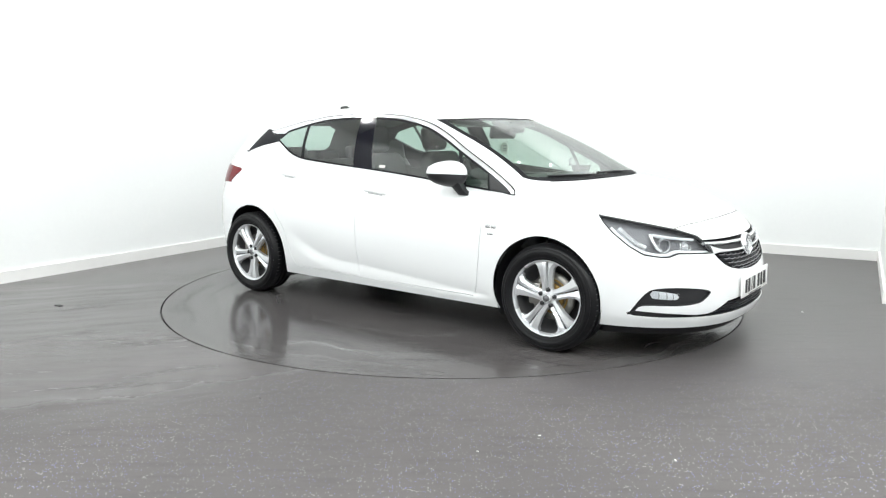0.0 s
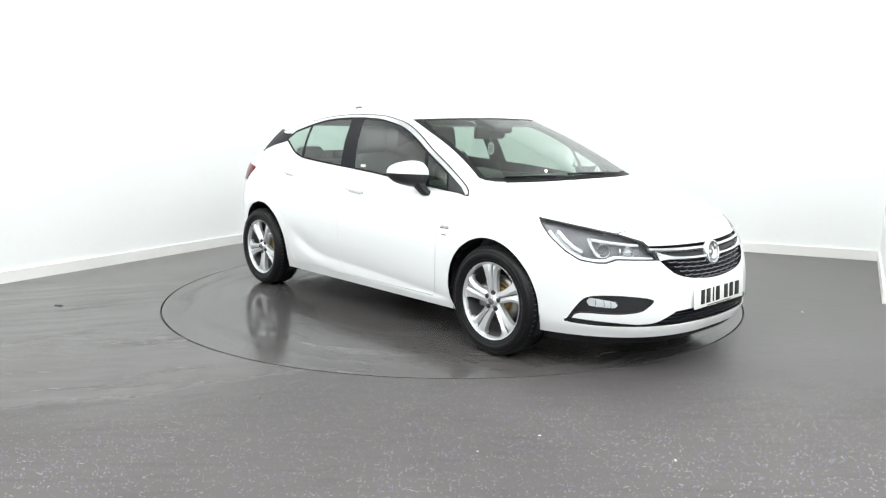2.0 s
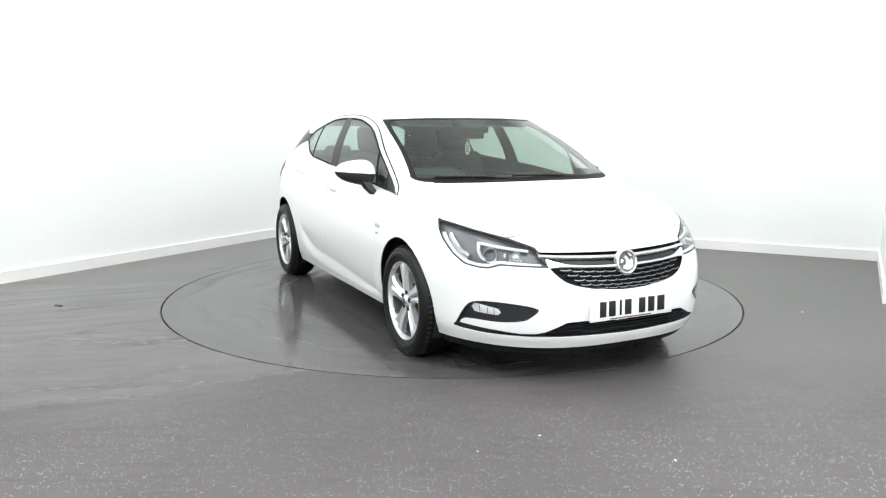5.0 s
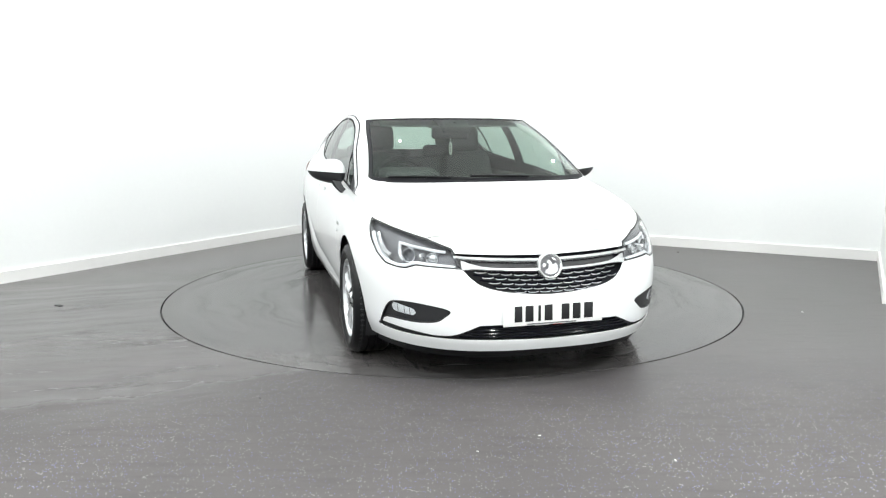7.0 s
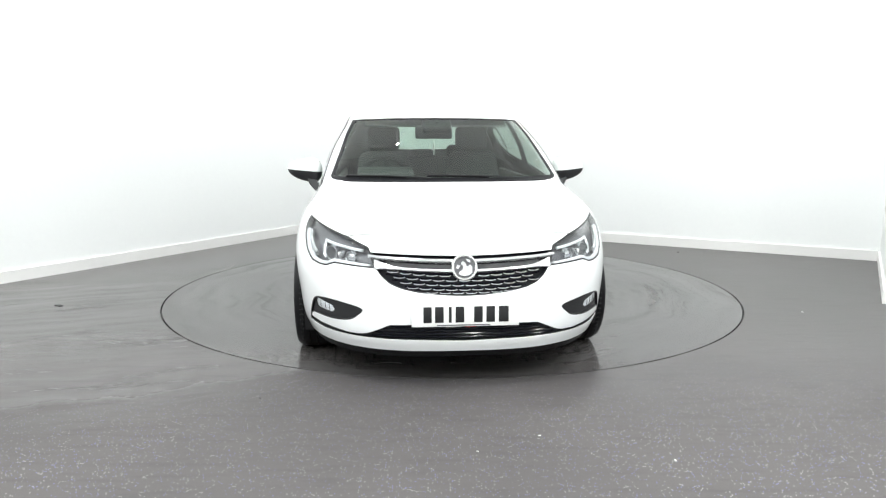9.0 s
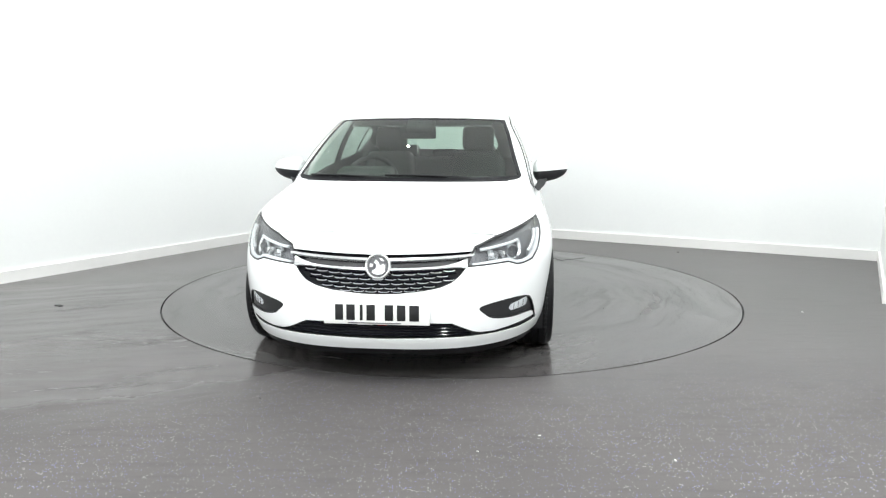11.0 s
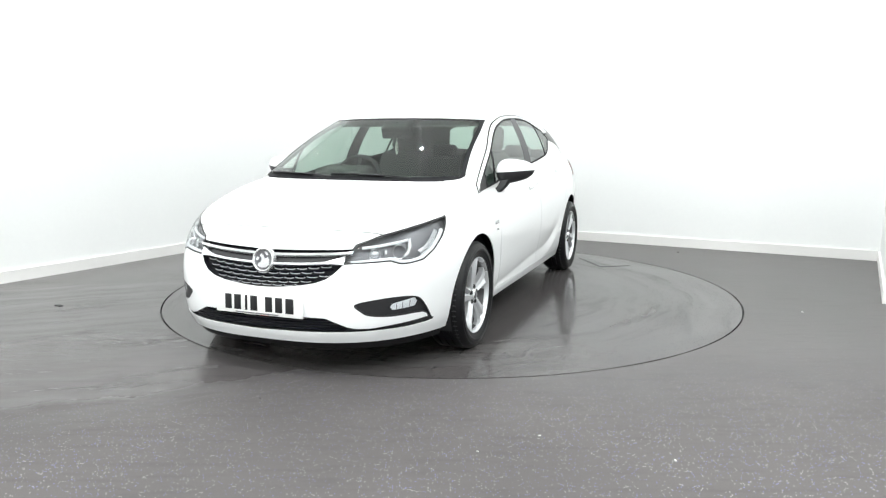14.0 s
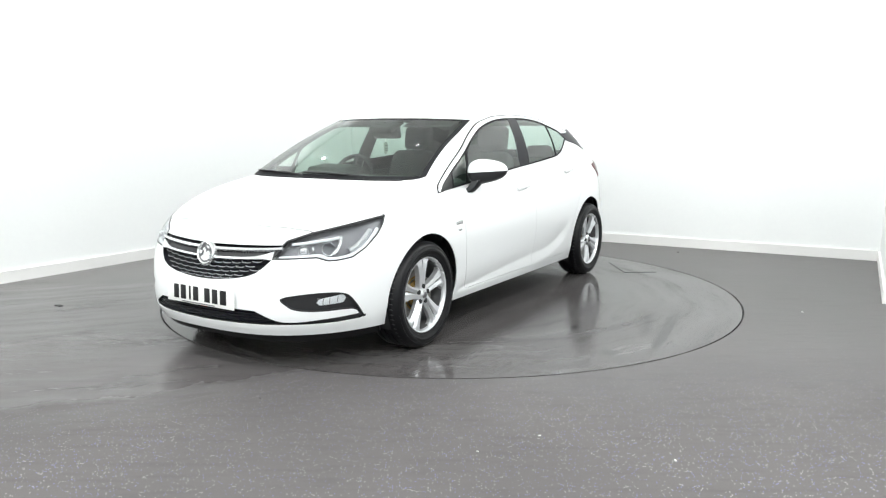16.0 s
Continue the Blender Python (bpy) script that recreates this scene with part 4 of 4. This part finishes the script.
# -- wheels --
def tyre():
    prof = [(0.222, 0.098), (0.232, 0.104), (0.236, 0.1045), (0.238, 0.107), (0.256, 0.1105), (0.258, 0.1125), (0.272, 0.1125), (0.274, 0.1105), (0.287, 0.108), (0.289, 0.1095), (0.294, 0.107), (0.300, 0.100), (0.308, 0.088)]
    for y in (0.06, 0.02, -0.02, -0.06):
        prof += [(HUB, y + 0.013), (HUB - 0.007, y + 0.011), (HUB - 0.007, y + 0.007), (HUB, y + 0.005)] if abs(y) < 0.09 else []
    prof += [(HUB, -0.08), (0.300, -0.100), (0.262, -0.111), (0.222, -0.098)]
    return lathe(prof, 72)


def tread_blocks():
    """Shoulder grooves as short ribs round the tyre."""
    bm = bmesh.new()
    for k in range(64):
        a = k * math.tau / 64
        b = box(-0.0025, 0.058, HUB - 0.006, 0.0025, 0.080, HUB + 0.0007)
        join(bm, moved(b, Matrix.Rotation(a, 4, "Y")))
    return bm


SPOKE_A = ((0.030, 0.0, 0.020, -0.004), (0.055, 0.001, 0.029, -0.001), (0.078, 0.002, 0.031, 0.001), (0.13, 0.003, 0.040, 0.007), (0.18, 0.005, 0.055, 0.010), (0.198, 0.006, 0.064, 0.009), (0.212, 0.004, 0.080, 0.006))
SPOKE_B = ((0.030, 0.0, 0.020, -0.004), (0.055, 0.001, 0.032, -0.001), (0.078, 0.002, 0.033, 0.001), (0.13, 0.003, 0.033, 0.007), (0.18, 0.005, 0.044, 0.010), (0.198, 0.006, 0.058, 0.009), (0.212, 0.004, 0.086, 0.006))


def spoke(blade):
    """One flat blade of a spoke pair: a bright face and a falling flank beside a narrow slot that opens at the bolt."""
    bm, rows = bmesh.new(), []
    way = 1 if blade else -1
    for r, inner, outer, y in (SPOKE_B if blade else SPOKE_A):
        ridge = inner + (outer - inner) * (0.55 if blade else 0.30)
        row = []
        for c, yy in ((outer, y - (0.014 if blade else 0.005)), (ridge, y), (inner, y - 0.012), (inner, y - 0.034), (outer, y - 0.036)):
            c = way * c - 0.006
            row.append(bm.verts.new((math.sqrt(r * r - c * c), yy, c)))
        rows.append(row)
    for p, q in zip(rows, rows[1:]):
        for i in range(5):
            bm.faces.new((p[i], p[(i + 1) % 5], q[(i + 1) % 5], q[i]))
    bm.faces.new(rows[0]), bm.faces.new(rows[-1][::-1])
    return bm


TYRE_ME = mesh_of("tyre", tyre(), RUBBER)
TYRE_ME.set_sharp_from_angle(angle=radians(35))
TREAD_ME = mesh_of("tread", tread_blocks(), INNER, False)
RIM_ME = mesh_of("rim", lathe([(0.208, 0.078), (0.212, 0.090), (0.217, 0.099), (0.2225, 0.101), (0.2245, 0.095), (0.218, 0.08), (0.216, -0.09), (0.209, -0.09), (0.208, 0.0), (0.208, 0.078)], 72), ALLOY)
RIM_ME.set_sharp_from_angle(angle=radians(35))
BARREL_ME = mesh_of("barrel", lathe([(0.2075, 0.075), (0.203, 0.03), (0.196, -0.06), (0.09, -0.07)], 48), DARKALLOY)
SPOKES = [mesh_of("spoke", spoke(k), ALLOY, False) for k in (0, 1)]
HUB_ME = mesh_of("hub", lathe([(0, 0.004), (0.026, 0.004), (0.029, 0.0), (0.031, -0.003), (0.058, -0.012), (0.062, -0.03), (0, -0.03)], 40), ALLOY)
HUB_ME.set_sharp_from_angle(angle=radians(25))
CAP_ME = mesh_of("cap", lathe([(0, 0.008), (0.02, 0.007), (0.0235, 0.004), (0.0235, 0.0), (0, 0.0)], 32), SATIN)
CAPDISC_ME = mesh_of("cap_disc", lathe([(0, 0.001), (0.0185, 0.0008), (0.019, -0.001), (0, -0.001)], 24), LAMPGREY)
BOLT_ME = mesh_of("bolt", lathe([(0, 0.006), (0.007, 0.006), (0.0095, 0.003), (0.0105, -0.012), (0, -0.012)], 12), BLACK)
WELL_ME = mesh_of("bolt_well", lathe([(0.0105, 0.004), (0.0135, 0.004), (0.0135, -0.006), (0.0105, -0.006)], 20), INNER)
DISC_ME = mesh_of("brake_disc", lathe([(0.075, 0.02), (0.14, 0.02), (0.14, 0.0), (0.075, 0.0), (0.075, 0.02)], 48), STEEL)
HAT_ME = mesh_of("disc_hat", lathe([(0.0, 0.035), (0.07, 0.035), (0.078, 0.018), (0.102, 0.0215), (0.102, 0.0), (0, 0.0)], 40), RUST)
for x, turn in ((FRONT_X, 90), (REAR_X, 62)):
    for s in (1, -1):
        wheel = new("wheel", TYRE_ME)
        wheel["label"] = "black tyre on a silver five-pair-spoke alloy wheel"
        wheel.parent = car
        wheel.matrix_basis = pose(x, s * 0.778, HUB, 0, 0, 0 if s > 0 else 180)

        def fit(name, me, m=None, label="", wheel=wheel):
            ob = new(name, me)
            ob.parent = wheel
            ob.matrix_basis = m or Matrix()
            if label:
                ob["label"] = label
            return ob
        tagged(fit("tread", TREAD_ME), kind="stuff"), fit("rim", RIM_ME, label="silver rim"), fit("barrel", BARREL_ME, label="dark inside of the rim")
        for k in range(5):
            for blade in (0, 1):
                fit("spoke", SPOKES[blade], Matrix.Translation((0, 0.082, 0)) @ Matrix.Rotation(radians(-turn - 72 * k), 4, "Y"), "silver spoke")
            a = radians(turn + 6 + 72 * k)
            b = Matrix.Translation((0.048 * math.cos(a), 0.081, 0.048 * math.sin(a)))
            fit("wheel_bolt", BOLT_ME, b), fit("bolt_well", WELL_ME, b @ pose(0, -0.002, 0))
        fit("hub", HUB_ME, Matrix.Translation((0, 0.084, 0))), fit("hub_cap", CAP_ME, Matrix.Translation((0, 0.086, 0)), "silver hub cap")
        fit("cap_disc", CAPDISC_ME, Matrix.Translation((0, 0.0945, 0)))
        fit("brake_disc", DISC_ME, label="worn steel brake disc"), fit("disc_hat", HAT_ME, label="rusty brake disc centre")
        part("caliper", box(-0.15 if s > 0 else 0.07, -0.02, -0.06, -0.07 if s > 0 else 0.15, 0.04, 0.07, 0.012), STEEL, wheel, "grey brake caliper")

# -- door mirrors --
def housing(lowpart):
    """A rounded mirror shell; its upper cap or its lower half."""
    bm, rows = bmesh.new(), []
    n, m = 36, 14
    for i in range(m + 1):
        u = i / m
        a = (-90 + (u * 86 if lowpart else 86 + u * 94)) * 1.0
        zz, rr = math.sin(radians(a)), math.cos(radians(a))
        row = []
        for k in range(n):
            t = k * math.tau / n
            cx, cy = math.cos(t), math.sin(t)
            px = math.copysign(abs(cx) ** 0.8, cx) * (rr ** 0.75) * (0.105 if cx > 0 else 0.068)
            py = math.copysign(abs(cy) ** 0.75, cy) * (rr ** 0.65) * 0.118
            z = zz * (0.078 if zz > 0 else 0.084)
            taper = 1 - 0.28 * (py / 0.118 + 0.3)
            row.append(bm.verts.new((0.615 + px * taper - 0.03 * py / 0.118, 0.902 + py, 1.006 + z * taper + 0.006 * py / 0.118)))
        rows.append(row)
    for p, q in zip(rows, rows[1:]):
        for k in range(n):
            bm.faces.new((p[k], p[(k + 1) % n], q[(k + 1) % n], q[k]))
    bmesh.ops.remove_doubles(bm, verts=bm.verts, dist=1e-4)
    return bm


for s in (1, -1):
    flipm = Matrix.Diagonal((1, s, 1, 1))
    mirror = part("mirror", moved(housing(False), flipm), WHITE, doors["front", s], "white door mirror cap")
    part("mirror_base", moved(housing(True), Matrix.Diagonal((1, s, 1, 1)) @ Matrix.Translation((0, 0, -0.001))), BLACK, mirror, "black lower mirror shell")
    bm, rows = bmesh.new(), []
    for px, py, pz, w, d in ((0.645, 0.872, 0.985, 0.05, 0.035), (0.665, 0.855, 0.945, 0.042, 0.03), (0.685, 0.835, 0.905, 0.036, 0.028), (0.70, 0.80, 0.868, 0.04, 0.028)):
        rows.append([bm.verts.new((px + w * cx, s * (py + d * cy), pz)) for cx, cy in ((1, -1), (1, 0.6), (0.5, 1), (-0.6, 1), (-1, 0.5), (-1, -1))])
    for p, q in zip(rows, rows[1:]):
        for k in range(6):
            bm.faces.new((p[k], p[(k + 1) % 6], q[(k + 1) % 6], q[k]))
    bm.faces.new(rows[0]), bm.faces.new(rows[-1][::-1])
    part("mirror_foot", bm, BLACK, mirror, "black mirror foot")
    part("mirror_glass", box(0.553, s * 0.90 - 0.085, 0.985, 0.558, s * 0.90 + 0.085, 1.05, 0.002), CHROME, mirror, "mirror glass")

    # handles and the wing badge
    for door, x0, x1, z0, z1 in (("front", 0.10, -0.11, 0.846, 0.862), ("rear", -0.80, -0.97, 0.924, 0.938)):
        pts = [at_side(x0 + (x1 - x0) * t, z0 + (z1 - z0) * t, 0.004 + 0.026 * math.sin(math.pi * t) ** 0.4) for t in (0.02, 0.08, 0.2, 0.35, 0.5, 0.65, 0.8, 0.92, 0.98)]
        part("door_handle", sweep(pts if s > 0 else flip(pts), 0.009, 8, squash=1.5), WHITE, doors[door, s], "white door handle")
        # A satin strip stands in for the shade behind and below the handle.
        shade_pts = [at_side(x0 + (x1 - x0) * t, z0 + (z1 - z0) * t - 0.008, 0.0015) for t in (0.2, 0.4, 0.6, 0.8)]
        part("handle_shade", sweep(shade_pts if s > 0 else flip(shade_pts), 0.003, 6, squash=5.0), SATIN, doors[door, s], "satin strip standing in for shade under the handle")
    for x0, x1, zc, r in ((0.912, 0.944, 0.700, 0.013), (0.950, 0.985, 0.698, 0.011), (0.928, 0.966, 0.655, 0.006)):
        pts = [at_side(x0 + (x1 - x0) * t, zc, 0.003) for t in (0, 0.5, 1)]
        part("wing_badge", sweep(pts if s > 0 else flip(pts), 0.0025, 6, squash=r / 0.0025), SATIN, car, "small silver badge on the wing")

pts = flip([at_side(x, 1.022, 0.002) for x in (-0.045, -0.015, 0.01)])
part("window_sticker", sweep(pts, 0.0012, 6, squash=9.0), PAPER, doors["front", -1], "small white window sticker")

# -- roof fin, wipers --
bm = box(-0.085, -0.022, 0, 0.085, 0.022, 0.062, 0.008)
for v in bm.verts:
    h = v.co.z / 0.062
    v.co.x = v.co.x * (1 - 0.62 * h) - 0.035 * h
    v.co.y *= 1 - 0.75 * h
part("roof_antenna", moved(bm, pose(-1.10, 0, 1.405, 0, -5, 0)), BLACK, car, "dark shark-fin antenna")


def on_screen(y, z, out):
    return at_front(y, z, out)


for pts, bl in (([(-0.10, 0.972), (-0.2, 0.978), (-0.4, 0.985), (-0.6, 0.985)], 0), ([(0.42, 0.972), (0.3, 0.979), (0.1, 0.985), (-0.12, 0.987)], 1)):
    line = [on_screen(y, z, 0.014) for y, z in smooth_line(pts, 4)]
    arm = part("wiper", sweep(line, 0.007, 6, squash=0.6), BLACK, car, "black windscreen wiper")
    part("wiper_blade", sweep([p + Vector((-0.004, 0, -0.007)) for p in line[5:]], 0.004, 6), RUBBER, arm)
bm, rows = bmesh.new(), []
for i in range(25):
    y = -0.62 + 1.24 * i / 24
    p = at_front(y, 0.967, 0.004)
    rows.append([bm.verts.new(p + Vector(o)) for o in ((0.008, 0, -0.002), (0.008, 0, -0.010), (-0.012, 0, -0.008), (-0.008, 0, 0.001))])
for a, b in zip(rows, rows[1:]):
    for k in range(4):
        bm.faces.new((a[k], a[(k + 1) % 4], b[(k + 1) % 4], b[k]))
part("cowl", bm, SEAL, car, "black cowl under the windscreen")


# -- cabin --
def cushion(x0, x1, y0, y1, z0, z1, r=0.05):
    return box(x0, y0, z0, x1, y1, z1, r, 4)


cabin_floor = part("cabin_floor", box(-1.75, -0.70, 0.28, 1.0, 0.70, 0.34, 0.01), INNER, car, "dark carpet")
for s in (1, -1):
    y = s * 0.36
    seat = part("front_seat", cushion(-0.22, 0.32, y - 0.25, y + 0.25, 0.36, 0.56), FABRIC, car, "charcoal fabric front seat")
    back = moved(cushion(-0.07, 0.08, -0.25, 0.25, 0.0, 0.62, 0.06), pose(-0.22, y, 0.5, 0, -19, 0))
    for v in back.verts:
        v.co.y = y + (v.co.y - y) * (1.0 - 0.3 * max(0, (v.co.z - 0.85) / 0.3))
    part("backrest", back, FABRIC, seat)
    part("headrest", moved(cushion(-0.05, 0.05, -0.13, 0.13, 0, 0.2, 0.045), pose(-0.445, y, 1.10, 0, -10, 0)), FABRIC, seat)
rear_seat = part("rear_seat", cushion(-1.1, -0.62, -0.6, 0.6, 0.36, 0.56), FABRIC, car, "charcoal rear bench")
part("backrest", moved(cushion(-0.06, 0.08, -0.58, 0.58, 0, 0.55, 0.06), pose(-1.12, 0, 0.5, 0, -22, 0)), FABRIC, rear_seat)
for y in (-0.36, 0.0, 0.36):
    part("headrest", moved(cushion(-0.045, 0.045, -0.12, 0.12, 0, 0.13 if y else 0.09, 0.04), pose(-1.345, y, 1.0, 0, -12, 0)), FABRIC, rear_seat)
part("parcel_shelf", box(-1.85, -0.55, 0.93, -1.42, 0.55, 0.96, 0.01), INNER, car, "dark parcel shelf")
dash = box(0.55, -0.70, 0.55, 1.16, 0.70, 0.95, 0.05, 4)
for v in dash.verts:
    if v.co.z > 0.8:
        v.co.z += 0.03 * (1 - (v.co.y / 0.7) ** 2) - 0.02 * abs(v.co.x - 0.8)
dashboard = part("dashboard", dash, DASH, car, "black soft-touch dashboard")
part("instrument_hood", moved(cushion(-0.12, 0.1, -0.19, 0.19, 0, 0.08, 0.035), pose(0.66, -0.36, 0.93, 0, 6, 0)), DASH, dashboard)
steer = pose(0.46, -0.36, 0.90, 0, 68, 0)
wheel_rim = part("steering_wheel", moved(sweep([(0.185 * math.cos(a), 0.185 * math.sin(a), 0) for a in (k * math.tau / 40 for k in range(40))], 0.016, 10, closed=True), steer), BLACK, car, "black leather steering wheel")
part("steering_boss", moved(box(-0.07, -0.085, -0.03, 0.07, 0.085, 0.02, 0.02), steer), BLACK, wheel_rim)
for a in (0, 180, 90):
    part("steering_spoke", moved(moved(box(0.05, -0.018, -0.008, 0.18, 0.018, 0.008, 0.005), pose(0, 0, 0, 0, 0, a + 90)), steer), BLACK, wheel_rim)
inner_mirror = part("rear_view_mirror", moved(cushion(-0.02, 0.02, -0.13, 0.13, -0.045, 0.045, 0.018), pose(0.47, -0.02, 1.25, 0, 8, -8)), BLACK, car, "black rear-view mirror")
part("mirror_stem", sweep([(0.48, -0.01, 1.27), (0.51, 0, 1.30), (0.52, 0, 1.325)], 0.012, 8), BLACK, inner_mirror)
part("sensor_cover", moved(cushion(-0.12, 0.06, -0.10, 0.10, -0.03, 0.02, 0.018), pose(0.53, 0, 1.29, 0, 24, 0)), BLACK, inner_mirror)
tag = part("air_freshener", moved(lathe([(0, 0.002), (0.036, 0.002), (0.036, -0.002), (0, -0.002)], 32), pose(0.485, -0.02, 1.138, 0, 0, 6) @ Matrix.Diagonal((0.8, 1, 1.25, 1))), PAPER, car, "white oval hanging air freshener")
part("cord", sweep([(0.485, -0.02, 1.18), (0.48, -0.02, 1.22)], 0.0015, 6), PAPER, tag)
for zz in (1.155, 1.135, 1.12):
    part("tag_bar", box(0.467, -0.0235, zz - 0.003, 0.503, -0.0165, zz + 0.003), LAMPGREY, tag)
for s in (1, -1):
    part("sun_visor", moved(box(-0.07, -0.2, -0.008, 0.07, 0.2, 0.008, 0.007), pose(0.36, s * 0.3, 1.315, 0, 18, 0)), LINING, car, "grey sun visor")
    part("door_card", box(-1.0, s * 0.70 - 0.02, 0.4, 0.85, s * 0.70 + 0.02, 0.93, 0.015), DASH, car, "dark door lining")
cut.free()


def motions():
    """The turntable turns steadily and carries the car."""
    turned = [(t / 2, -37.014 - 5.2575 * t / 2) for t in range(33)]
    walk(turntable, [(t, pose(0, 0, 0, 0, 0, a)) for t, a in turned])
    walk(car, [(t, pose(0, 0, 0, 0, 0, a) @ pose(0.132, -0.164, 0)) for t, a in turned])


motions()
